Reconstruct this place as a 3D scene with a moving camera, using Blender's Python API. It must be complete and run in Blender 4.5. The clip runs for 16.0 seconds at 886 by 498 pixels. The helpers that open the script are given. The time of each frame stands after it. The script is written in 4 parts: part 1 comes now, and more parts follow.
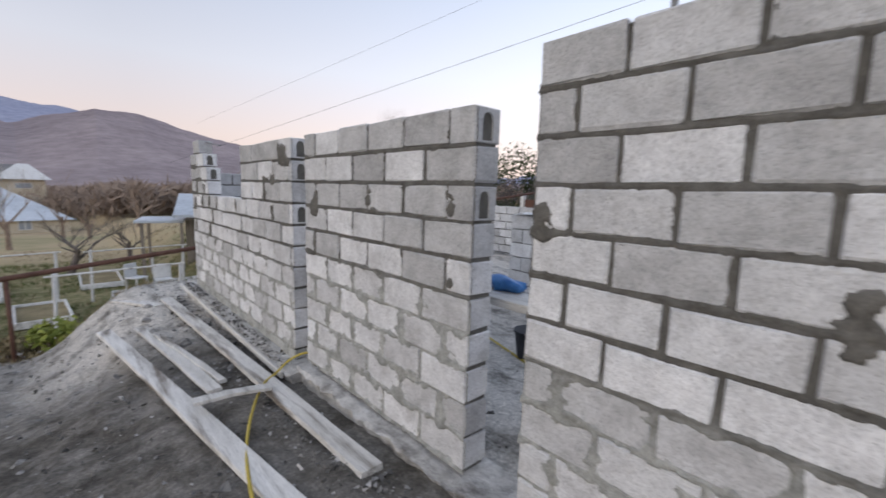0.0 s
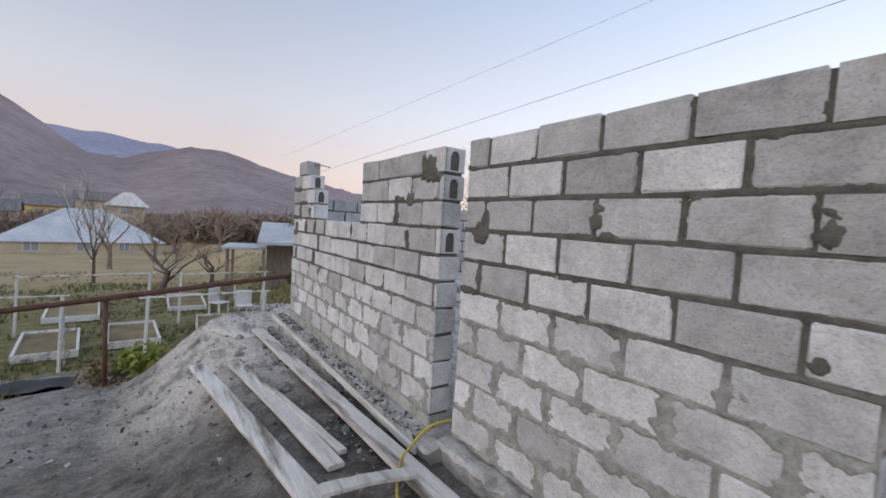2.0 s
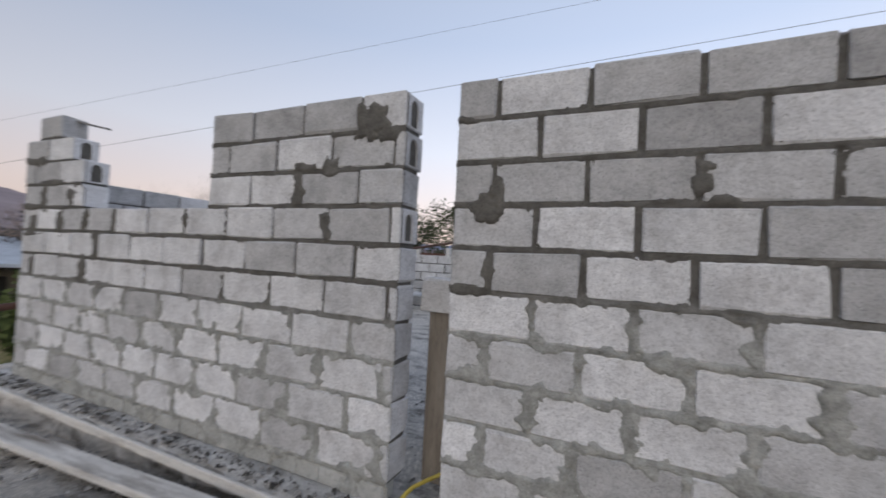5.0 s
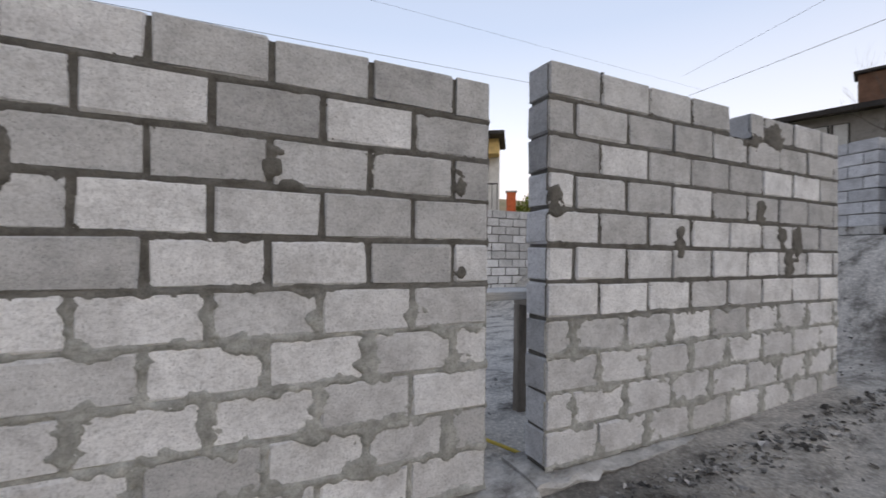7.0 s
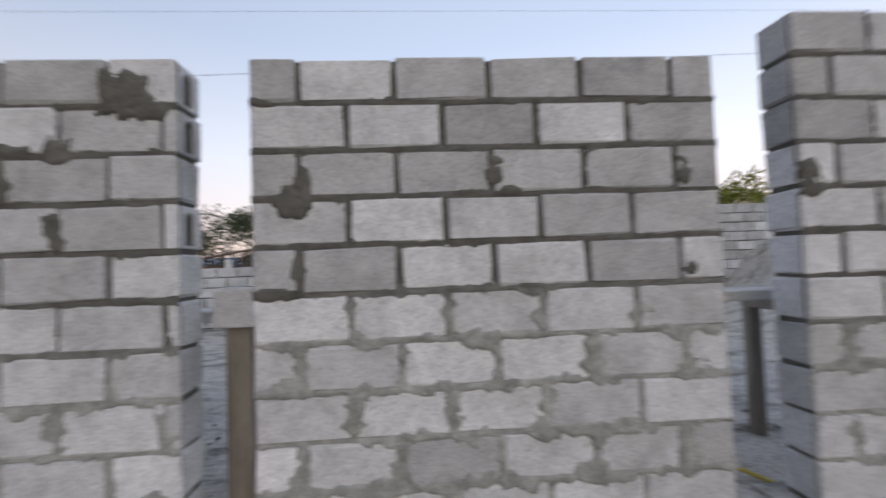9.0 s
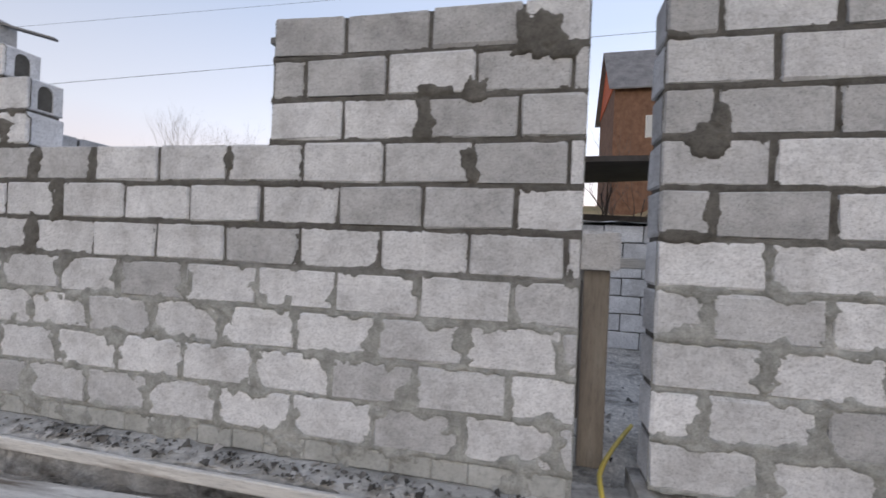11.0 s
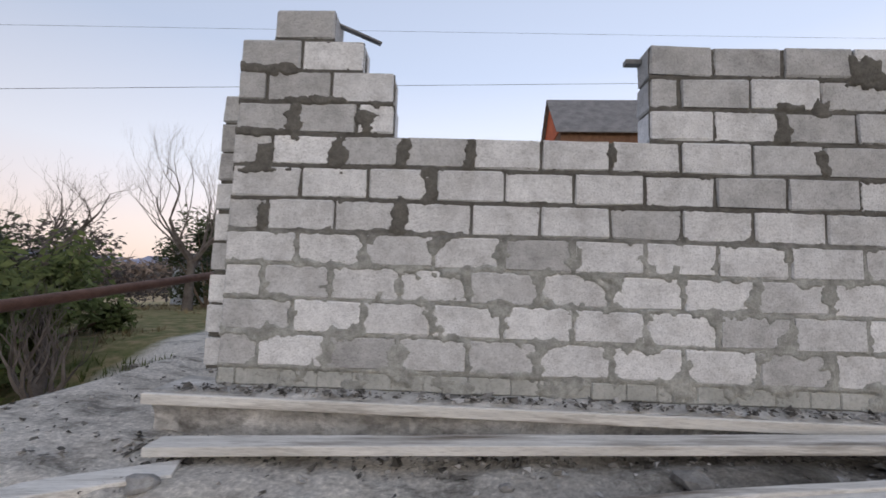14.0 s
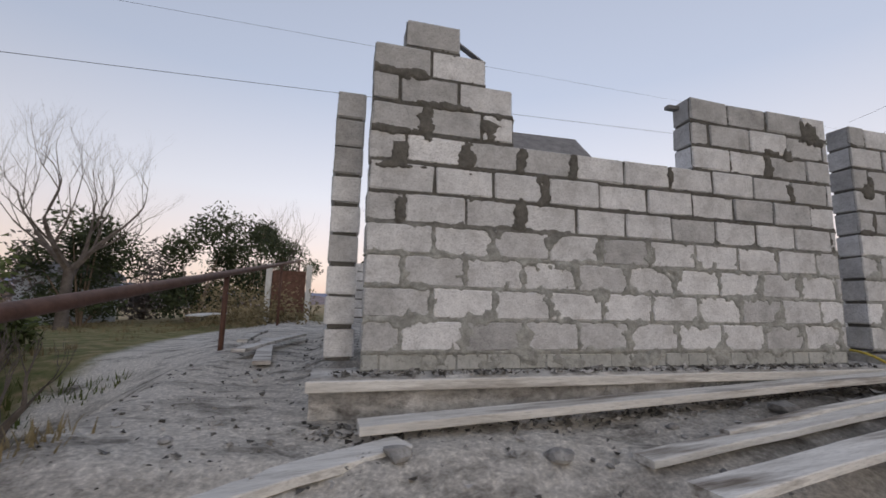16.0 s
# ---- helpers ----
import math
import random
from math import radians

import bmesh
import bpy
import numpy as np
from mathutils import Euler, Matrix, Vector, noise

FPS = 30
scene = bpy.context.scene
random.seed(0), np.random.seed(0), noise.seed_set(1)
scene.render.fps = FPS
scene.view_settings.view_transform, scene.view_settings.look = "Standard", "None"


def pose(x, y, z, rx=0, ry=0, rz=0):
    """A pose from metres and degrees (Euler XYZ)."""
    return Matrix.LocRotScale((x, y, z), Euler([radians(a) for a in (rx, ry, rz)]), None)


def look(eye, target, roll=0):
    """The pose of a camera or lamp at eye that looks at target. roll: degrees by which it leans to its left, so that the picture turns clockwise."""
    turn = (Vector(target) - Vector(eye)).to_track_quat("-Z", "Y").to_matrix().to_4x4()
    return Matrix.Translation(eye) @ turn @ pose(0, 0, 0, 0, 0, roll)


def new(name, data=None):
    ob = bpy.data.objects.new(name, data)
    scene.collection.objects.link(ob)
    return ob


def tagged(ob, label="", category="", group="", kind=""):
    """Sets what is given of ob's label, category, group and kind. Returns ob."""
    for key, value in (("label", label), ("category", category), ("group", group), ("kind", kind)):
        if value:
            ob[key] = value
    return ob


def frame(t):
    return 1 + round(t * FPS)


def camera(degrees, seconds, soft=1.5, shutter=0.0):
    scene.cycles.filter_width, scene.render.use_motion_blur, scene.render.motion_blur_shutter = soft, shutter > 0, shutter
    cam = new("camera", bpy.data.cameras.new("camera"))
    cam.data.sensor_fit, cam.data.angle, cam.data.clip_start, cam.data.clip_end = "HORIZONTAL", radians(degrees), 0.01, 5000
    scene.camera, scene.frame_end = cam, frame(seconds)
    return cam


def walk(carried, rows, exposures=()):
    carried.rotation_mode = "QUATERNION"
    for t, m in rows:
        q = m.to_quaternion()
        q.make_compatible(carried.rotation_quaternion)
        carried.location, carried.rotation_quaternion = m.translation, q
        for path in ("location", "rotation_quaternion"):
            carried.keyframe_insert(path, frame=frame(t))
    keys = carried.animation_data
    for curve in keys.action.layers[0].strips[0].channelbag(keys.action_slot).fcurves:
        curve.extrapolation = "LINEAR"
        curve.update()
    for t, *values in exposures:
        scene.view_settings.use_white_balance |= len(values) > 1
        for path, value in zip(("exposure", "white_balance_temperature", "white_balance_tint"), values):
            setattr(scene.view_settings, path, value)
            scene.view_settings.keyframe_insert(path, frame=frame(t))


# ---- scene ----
cam = camera(93.4, 16.0, 1.6, 0.4)
PATH = [
    (0, (0.218, -0.017, 1.576), (1.549, 1.449, 1.295), 1.7),
    (0.5, (0.248, 0.238, 1.594), (1.407, 1.84, 1.293), 1.6),
    (1, (0.192, 0.527, 1.51), (1.309, 2.168, 1.267), 2.9),
    (1.5, (0.136, 0.904, 1.439), (1.226, 2.573, 1.286), 3.6),
    (2, (0.062, 1.239, 1.427), (1.193, 2.884, 1.316), 3.7),
    (2.5, (-0.03, 1.539, 1.381), (1.184, 3.126, 1.289), 4.2),
    (3, (-0.066, 1.845, 1.279), (1.234, 3.361, 1.172), 4.7),
    (5.3, (-0.041, 2.707, 1.154), (1.88, 3.258, 1.234), 2.3),
    (5.5, (-0.027, 2.717, 1.151), (1.951, 3.006, 1.227), 2.3),
    (6, (-0.023, 2.634, 1.166), (1.951, 2.312, 1.202), 2.4),
    (6.5, (-0.025, 2.589, 1.168), (1.863, 1.927, 1.191), 1.8),
    (7, (-0.008, 2.55, 1.164), (1.8, 1.695, 1.179), 0.8),
    (7.5, (-0.026, 2.486, 1.188), (1.695, 1.468, 1.204), 0.3),
    (8, (-0.04, 2.453, 1.179), (1.661, 1.402, 1.202), 0.1),
    (8.5, (-0.034, 2.561, 1.167), (1.825, 1.824, 1.215), -0.6),
    (9, (0.018, 2.787, 1.119), (2.014, 2.673, 1.193), -2.0),
    (9.5, (0.095, 3.089, 1.064), (2.052, 3.488, 1.159), -2.7),
    (9.7, (0.085, 3.182, 1.056), (2.033, 3.627, 1.13), -1.9),
    (11.8, (-0.242, 4.556, 0.823), (1.721, 4.943, 0.832), 4.4),
    (12, (-0.315, 4.71, 0.802), (1.645, 5.11, 0.839), 4.4),
    (12.5, (-0.452, 5.083, 0.761), (1.518, 5.42, 0.832), 3.5),
    (13, (-0.519, 5.482, 0.681), (1.458, 5.766, 0.791), 2.4),
    (13.5, (-0.62, 5.902, 0.576), (1.368, 6.078, 0.71), 2.1),
    (14, (-0.683, 6.343, 0.514), (1.308, 6.413, 0.69), 2.0),
    (14.5, (-0.8, 6.735, 0.46), (1.189, 6.646, 0.647), 2.1),
    (15, (-0.801, 7.122, 0.407), (1.175, 6.922, 0.642), 2.1),
    (15.5, (-0.811, 7.525, 0.352), (1.139, 7.16, 0.603), 1.6),
    (16, (-0.801, 7.902, 0.294), (1.117, 7.405, 0.566), 1.3),
]
walk(cam, [(t, look(eye, target, roll)) for t, eye, target, roll in PATH], [(0, 0.5, 6650, 9), (3, 0.26, 6600, 9), (6, 0.12, 6600, 9), (7.5, 0.22, 6800, 9), (9, 0.18, 6650, 9), (12, 0.38, 6600, 10), (14, 0.24, 6750, 10), (16, -0.1, 7000, 11)])


# ---- light ----
world = bpy.data.worlds.new("world")
scene.world = world
world.use_nodes = True
wn = world.node_tree.nodes
sky = wn.new("ShaderNodeTexSky")
sky.sky_type = 'NISHITA'
sky.sun_disc = False
sky.sun_elevation = radians(16.0)
sky.sun_rotation = radians(262)
sky.altitude = 300
sky.air_density, sky.dust_density, sky.ozone_density = 1.0, 2.0, 1.5
# dusk: rose near the horizon all round, fading to blue overhead, over a thin veil of cloud
wl = world.node_tree.links
tc = wn.new("ShaderNodeTexCoord")
sep = wn.new("ShaderNodeSeparateXYZ")
wl.new(tc.outputs["Generated"], sep.inputs[0])
dusk = wn.new("ShaderNodeValToRGB")
stops = [(0.0, (0.84, 0.62, 0.58)), (0.1, (0.88, 0.71, 0.69)), (0.24, (0.76, 0.76, 0.85)), (0.46, (0.5, 0.57, 0.74)), (1.0, (0.34, 0.4, 0.55))]
while len(dusk.color_ramp.elements) < len(stops):
    dusk.color_ramp.elements.new(0.5)
for el, (p, col) in zip(dusk.color_ramp.elements, stops):
    el.position, el.color = p, (*col, 1)
wl.new(sep.outputs["Z"], dusk.inputs["Fac"])
both = wn.new("ShaderNodeMix")
both.data_type, both.blend_type = 'RGBA', 'ADD'
both.inputs[0].default_value = 0.04
wl.new(dusk.outputs["Color"], both.inputs[6])
wl.new(sky.outputs[0], both.inputs[7])
# sunset was to the south-east: that side of the sky stays brighter
glow = wn.new("ShaderNodeVectorMath")
glow.operation = 'DOT_PRODUCT'
glow.inputs[1].default_value = (0.72, -0.69, 0.0)
wl.new(tc.outputs["Generated"], glow.inputs[0])
side = wn.new("ShaderNodeMapRange")
side.inputs["From Min"].default_value, side.inputs["From Max"].default_value = -0.6, 0.95
side.inputs["To Min"].default_value, side.inputs["To Max"].default_value = 0.82, 1.42
wl.new(glow.outputs["Value"], side.inputs["Value"])
lit = wn.new("ShaderNodeVectorMath")
lit.operation = 'SCALE'
wl.new(both.outputs[2], lit.inputs[0])
wl.new(side.outputs["Result"], lit.inputs["Scale"])
wl.new(lit.outputs["Vector"], wn["Background"].inputs[0])
wn["Background"].inputs[1].default_value = 0.74
# Broad fill added from the west, opposite the glow, to brighten the wall faces.
fill_sun_data = bpy.data.lights.new("sun", 'SUN')
fill_sun_data.energy, fill_sun_data.angle, fill_sun_data.color = 0.62, radians(70), (1.0, 0.93, 0.86)
sun = new("sun", fill_sun_data)
sun.matrix_world = look((0, 0, 0), (0.95, 0.13, -0.28))


# ---- materials ----
def material(name, rough=0.9):
    m = bpy.data.materials.new(name)
    m.use_nodes = True
    b = m.node_tree.nodes["Principled BSDF"]
    b.inputs["Roughness"].default_value = rough
    b.inputs["Specular IOR Level"].default_value = 0.25
    return m, m.node_tree.nodes, m.node_tree.links, b


def coords(n, l, scale=(1, 1, 1), space="Object"):
    tc = n.new("ShaderNodeTexCoord")
    mp = n.new("ShaderNodeMapping")
    mp.inputs["Scale"].default_value = scale
    l.new(tc.outputs[space], mp.inputs["Vector"])
    return mp.outputs["Vector"]


def world_coords(n, l, scale=(1, 1, 1)):
    g = n.new("ShaderNodeNewGeometry")
    mp = n.new("ShaderNodeMapping")
    mp.inputs["Scale"].default_value = scale
    l.new(g.outputs["Position"], mp.inputs["Vector"])
    return mp.outputs["Vector"]


def noise_tex(n, l, vec, scale, detail=4, rough=0.6):
    t = n.new("ShaderNodeTexNoise")
    t.inputs["Scale"].default_value, t.inputs["Detail"].default_value, t.inputs["Roughness"].default_value = scale, detail, rough
    l.new(vec, t.inputs["Vector"])
    return t.outputs["Fac"]


def ramp(n, l, fac, stops):
    r = n.new("ShaderNodeValToRGB")
    e = r.color_ramp.elements
    while len(e) < len(stops):
        e.new(0.5)
    for el, (p, c) in zip(e, stops):
        el.position, el.color = p, (*c, 1)
    l.new(fac, r.inputs["Fac"])
    return r.outputs["Color"]


def mix(n, l, fac, a, b, mode='MIX'):
    x = n.new("ShaderNodeMix")
    x.data_type, x.blend_type = 'RGBA', mode
    for s, v in ((0, fac), (6, a), (7, b)):
        if isinstance(v, (int, float)):
            x.inputs[s].default_value = v
        elif isinstance(v, tuple):
            x.inputs[s].default_value = (*v, 1)
        else:
            l.new(v, x.inputs[s])
    return x.outputs[2]


def bump(n, l, b, height, strength=0.5, dist=0.01):
    x = n.new("ShaderNodeBump")
    x.inputs["Strength"].default_value, x.inputs["Distance"].default_value = strength, dist
    l.new(height, x.inputs["Height"])
    l.new(x.outputs["Normal"], b.inputs["Normal"])


def grainy(name, dark, light, scale=8, fine=60, rough=0.9, strength=0.5, dist=0.01, spread=0.12, stretch=(1, 1, 1), stain=None):
    """A matt surface with two scales of variation and a random tone for each object."""
    m, n, l, b = material(name, rough)
    v = world_coords(n, l, stretch)
    a = noise_tex(n, l, v, scale, 5)
    f = noise_tex(n, l, v, fine, 5, 0.7)
    col = ramp(n, l, a, [(0.3, dark), (0.7, light)])
    col = mix(n, l, 0.55, col, ramp(n, l, f, [(0.3, (0.45, 0.45, 0.45)), (0.5, (0.95, 0.95, 0.95)), (0.8, (1.1, 1.1, 1.1))]), 'MULTIPLY')
    if stain:
        col = mix(n, l, ramp(n, l, noise_tex(n, l, v, scale * 0.4, 6, 0.65), [(0.52, (0, 0, 0)), (0.66, (1, 1, 1))]), col, stain)
    if spread:
        oi = n.new("ShaderNodeObjectInfo")
        lo, hi = 1 - spread, 1 + spread * 0.5
        col = mix(n, l, 1.0, col, ramp(n, l, oi.outputs["Random"], [(0.0, (lo, lo, lo)), (1.0, (hi, hi, hi * 1.01))]), 'MULTIPLY')
    l.new(col, b.inputs["Base Color"])
    bump(n, l, b, f, strength, dist)
    return m


def block_material(name, tones):
    """Cast aggregate block: open grain, pits and a pale bloom; tones span the mix of single blocks."""
    m, n, l, b = material(name, 0.95)
    v = world_coords(n, l)
    broad = noise_tex(n, l, v, 6, 5, 0.65)
    streak = noise_tex(n, l, world_coords(n, l, (1, 1, 1.8)), 26, 5, 0.7)
    grain = noise_tex(n, l, v, 95, 4, 0.75)
    vor = n.new("ShaderNodeTexVoronoi")
    vor.inputs["Scale"].default_value = 62
    l.new(v, vor.inputs["Vector"])
    pits = ramp(n, l, vor.outputs["Distance"], [(0.0, (0.2, 0.2, 0.2)), (0.24, (1, 1, 1))])
    pick = ramp(n, l, noise_tex(n, l, v, 24, 3), [(0.46, (0, 0, 0)), (0.6, (1, 1, 1))])
    oi = n.new("ShaderNodeObjectInfo")
    col = ramp(n, l, oi.outputs["Random"], [(k / (len(tones) - 1), c) for k, c in enumerate(tones)])
    col = mix(n, l, 1.0, col, ramp(n, l, broad, [(0.3, (0.74, 0.735, 0.73)), (0.5, (0.97, 0.97, 0.97)), (0.7, (1.14, 1.14, 1.14))]), 'MULTIPLY')
    col = mix(n, l, 0.5, col, ramp(n, l, streak, [(0.32, (0.72, 0.72, 0.72)), (0.5, (1, 1, 1)), (0.7, (1.14, 1.14, 1.14))]), 'MULTIPLY')
    col = mix(n, l, 0.55, col, ramp(n, l, grain, [(0.3, (0.35, 0.35, 0.35)), (0.48, (1, 1, 1)), (0.72, (1.3, 1.3, 1.3))]), 'MULTIPLY')
    col = mix(n, l, pick, col, mix(n, l, 0.75, col, pits, 'MULTIPLY'))
    l.new(col, b.inputs["Base Color"])
    bump(n, l, b, mix(n, l, 0.5, mix(n, l, 0.4, grain, streak), pits), 0.8, 0.009)
    return m


M_BLOCK = block_material("pale_block", [(0.54, 0.541, 0.545), (0.62, 0.622, 0.628), (0.68, 0.682, 0.69), (0.77, 0.773, 0.782)])
# Grey for odd single blocks, and for upper-course shade put into the colour.
M_GREYSHADEBLOCK = block_material("grey_block", [(0.44, 0.439, 0.439), (0.49, 0.49, 0.491), (0.55, 0.551, 0.554)])
M_MORTAR = grainy("mortar", (0.095, 0.09, 0.08), (0.17, 0.162, 0.148), 9, 90, 0.95, 0.6, 0.008, 0)


def skin_material():
    """Bedding mortar: dark and fresh above, dried olive grey below, nearly black brown where still wet."""
    m, n, l, b = material("bedding_mortar", 0.95)
    v = world_coords(n, l)
    mid, fine = noise_tex(n, l, v, 14, 5, 0.65), noise_tex(n, l, v, 110, 4, 0.7)
    at = n.new("ShaderNodeAttribute")
    at.attribute_name = "tone"
    sep = n.new("ShaderNodeSeparateColor")
    l.new(at.outputs["Color"], sep.inputs[0])
    fresh = ramp(n, l, mid, [(0.3, (0.09, 0.085, 0.077)), (0.7, (0.175, 0.168, 0.155))])
    dried = ramp(n, l, mid, [(0.3, (0.22, 0.222, 0.206)), (0.52, (0.35, 0.353, 0.332)), (0.75, (0.52, 0.523, 0.5))])
    wet = ramp(n, l, mid, [(0.3, (0.095, 0.09, 0.08)), (0.7, (0.185, 0.176, 0.16))])
    col = mix(n, l, sep.outputs[1], fresh, dried)
    col = mix(n, l, sep.outputs[0], col, wet)
    col = mix(n, l, 0.6, col, ramp(n, l, fine, [(0.3, (0.5, 0.5, 0.5)), (0.5, (1, 1, 1)), (0.75, (1.25, 1.25, 1.25))]), 'MULTIPLY')
    l.new(col, b.inputs["Base Color"])
    bump(n, l, b, mix(n, l, 0.5, mid, fine), 0.7, 0.008)
    return m


M_SKIN = skin_material()
M_POINT = grainy("pale_pointing", (0.36, 0.365, 0.345), (0.54, 0.545, 0.525), 6, 50, 0.95, 0.5, 0.006, 0)
M_FOUND = grainy("foundation_concrete", (0.36, 0.35, 0.33), (0.8, 0.785, 0.76), 7, 45, 0.95, 0.9, 0.02, 0, (1, 0.7, 1.2), (0.13, 0.12, 0.11))
M_WOOD = grainy("weathered_board", (0.6, 0.58, 0.54), (0.88, 0.86, 0.815), 6, 60, 0.8, 0.3, 0.004, 0.2, (3, 0.25, 3), (0.2, 0.17, 0.14))
M_POST = grainy("grey_timber", (0.2, 0.17, 0.14), (0.36, 0.32, 0.27), 5, 50, 0.85, 0.3, 0.005, 0.2, (3, 3, 0.4))
M_RUST = grainy("rusty_pipe", (0.09, 0.045, 0.032), (0.17, 0.09, 0.065), 9, 80, 0.6, 0.3, 0.002, 0.1)
M_BARK = grainy("bark", (0.09, 0.075, 0.065), (0.19, 0.165, 0.15), 6, 40, 0.95, 0.5, 0.01, 0.1)
M_LEAF = grainy("dark_leaves", (0.03, 0.042, 0.018), (0.09, 0.11, 0.045), 2, 12, 0.7, 0.2, 0.01, 0.15)
M_SHRUB = grainy("yellow_green_leaves", (0.12, 0.16, 0.03), (0.36, 0.38, 0.08), 6, 20, 0.7, 0.2, 0.01, 0.15)
M_TWIG = grainy("brown_twigs", (0.2, 0.15, 0.115), (0.35, 0.27, 0.21), 3, 20, 0.95, 0.2, 0.01, 0.1)
M_TIN = grainy("pale_metal_roof", (0.42, 0.46, 0.5), (0.62, 0.66, 0.7), 0.6, 6, 0.5, 0.1, 0.01, 0.1)
M_SLATE = grainy("grey_slate_roof", (0.16, 0.16, 0.165), (0.27, 0.265, 0.265), 1.5, 12, 0.8, 0.2, 0.01, 0.1)
M_DARKROOF = grainy("dark_roof", (0.035, 0.032, 0.03), (0.07, 0.063, 0.06), 1, 8, 0.7, 0.2, 0.01, 0.1)
M_PLASTER = grainy("grey_render", (0.3, 0.29, 0.27), (0.42, 0.4, 0.38), 0.5, 6, 0.9, 0.2, 0.01, 0.1)
M_CREAM = grainy("cream_plaster", (0.5, 0.44, 0.33), (0.68, 0.6, 0.46), 0.5, 6, 0.9, 0.2, 0.01, 0.1)
M_RED = grainy("red_roof", (0.3, 0.06, 0.035), (0.46, 0.1, 0.06), 0.6, 6, 0.8, 0.2, 0.01, 0.1)
M_ORANGE = grainy("orange_gable", (0.55, 0.12, 0.05), (0.68, 0.17, 0.07), 0.6, 6, 0.8, 0.1, 0.01, 0)
M_YELLOW = grainy("yellow_siding", (0.74, 0.52, 0.2), (0.84, 0.62, 0.28), 0.6, 6, 0.7, 0.1, 0.01, 0)
M_WHITE = grainy("white_paint", (0.62, 0.62, 0.6), (0.78, 0.78, 0.76), 3, 20, 0.6, 0.1, 0.004, 0.08)
M_BLACK = grainy("black_sheet", (0.02, 0.022, 0.028), (0.05, 0.055, 0.065), 3, 20, 0.5, 0.2, 0.004, 0.05)
M_BRICK = grainy("brown_brick", (0.16, 0.09, 0.06), (0.26, 0.15, 0.1), 3, 20, 0.9, 0.2, 0.004, 0.05)
M_BLUE = grainy("blue_plastic", (0.03, 0.12, 0.35), (0.08, 0.25, 0.55), 9, 40, 0.4, 0.3, 0.004, 0)
M_HOSE = grainy("yellow_hose", (0.5, 0.38, 0.06), (0.66, 0.52, 0.12), 5, 30, 0.5, 0.1, 0.002, 0)
M_STEEL = grainy("steel", (0.14, 0.14, 0.14), (0.24, 0.24, 0.24), 5, 30, 0.5, 0.1, 0.002, 0)
M_CABLE = grainy("black_cable", (0.03, 0.03, 0.035), (0.05, 0.05, 0.055), 5, 30, 0.6, 0.1, 0.002, 0)
M_STONE = grainy("rubble", (0.17, 0.165, 0.16), (0.45, 0.44, 0.42), 14, 60, 0.95, 0.5, 0.006, 0.4)
M_WEED = grainy("green_weeds", (0.07, 0.1, 0.03), (0.17, 0.19, 0.07), 1.2, 20, 0.95, 0.3, 0.01, 0.1)
M_DRYGRASS = grainy("dry_grass", (0.17, 0.14, 0.075), (0.36, 0.29, 0.17), 1.2, 20, 0.95, 0.3, 0.01, 0.1)


def pane_material():
    m, n, l, b = material("window_glass", 0.08)
    b.inputs["Base Color"].default_value = (0.3, 0.33, 0.36, 1)
    b.inputs["Specular IOR Level"].default_value = 0.9
    return m


M_PANE = pane_material()


def ground_material():
    """Dark building soil by the wall, grass and bare garden earth beyond the fence."""
    m, n, l, b = material("soil_and_grass", 0.97)
    v = world_coords(n, l)
    broad, mid, fine = noise_tex(n, l, v, 0.7, 5), noise_tex(n, l, v, 4, 6, 0.65), noise_tex(n, l, v, 38, 6, 0.75)
    soil = ramp(n, l, mid, [(0.3, (0.062, 0.055, 0.045)), (0.5, (0.145, 0.131, 0.112)), (0.72, (0.34, 0.315, 0.28))])
    dust = ramp(n, l, noise_tex(n, l, v, 1.3, 6, 0.7), [(0.42, (0, 0, 0)), (0.68, (0.5, 0.5, 0.5))])
    soil = mix(n, l, dust, soil, (0.46, 0.44, 0.41))
    at = n.new("ShaderNodeAttribute")
    at.attribute_name = "cover"
    sep = n.new("ShaderNodeSeparateColor")
    l.new(at.outputs["Color"], sep.inputs[0])
    lime = ramp(n, l, noise_tex(n, l, world_coords(n, l, (1.6, 0.7, 1)), 2.6, 7, 0.72), [(0.34, (0, 0, 0)), (0.52, (1, 1, 1))])
    soil = mix(n, l, mix(n, l, 1.0, lime, sep.outputs[2], 'MULTIPLY'), soil, (0.72, 0.68, 0.62))
    soil = mix(n, l, 0.8, soil, ramp(n, l, fine, [(0.3, (0.4, 0.4, 0.4)), (0.55, (1, 1, 1)), (0.72, (1.7, 1.7, 1.7))]), 'MULTIPLY')
    grass = ramp(n, l, mid, [(0.3, (0.09, 0.12, 0.04)), (0.48, (0.19, 0.18, 0.08)), (0.66, (0.34, 0.27, 0.16))])
    far = ramp(n, l, noise_tex(n, l, v, 0.12, 7, 0.7), [(0.35, (0.3, 0.28, 0.15)), (0.5, (0.46, 0.36, 0.22)), (0.65, (0.34, 0.26, 0.17))])
    edge = n.new("ShaderNodeMath")
    edge.operation = 'MULTIPLY_ADD'
    l.new(broad, edge.inputs[0])
    edge.inputs[1].default_value = 0.5
    l.new(sep.outputs[0], edge.inputs[2])
    g = ramp(n, l, edge.outputs[0], [(0.62, (0, 0, 0)), (0.78, (1, 1, 1))])
    col = mix(n, l, g, soil, grass)
    col = mix(n, l, sep.outputs[1], col, far)
    l.new(col, b.inputs["Base Color"])
    bump(n, l, b, mix(n, l, 0.4, mid, fine), 0.9, 0.05)
    return m


M_GROUND = ground_material()


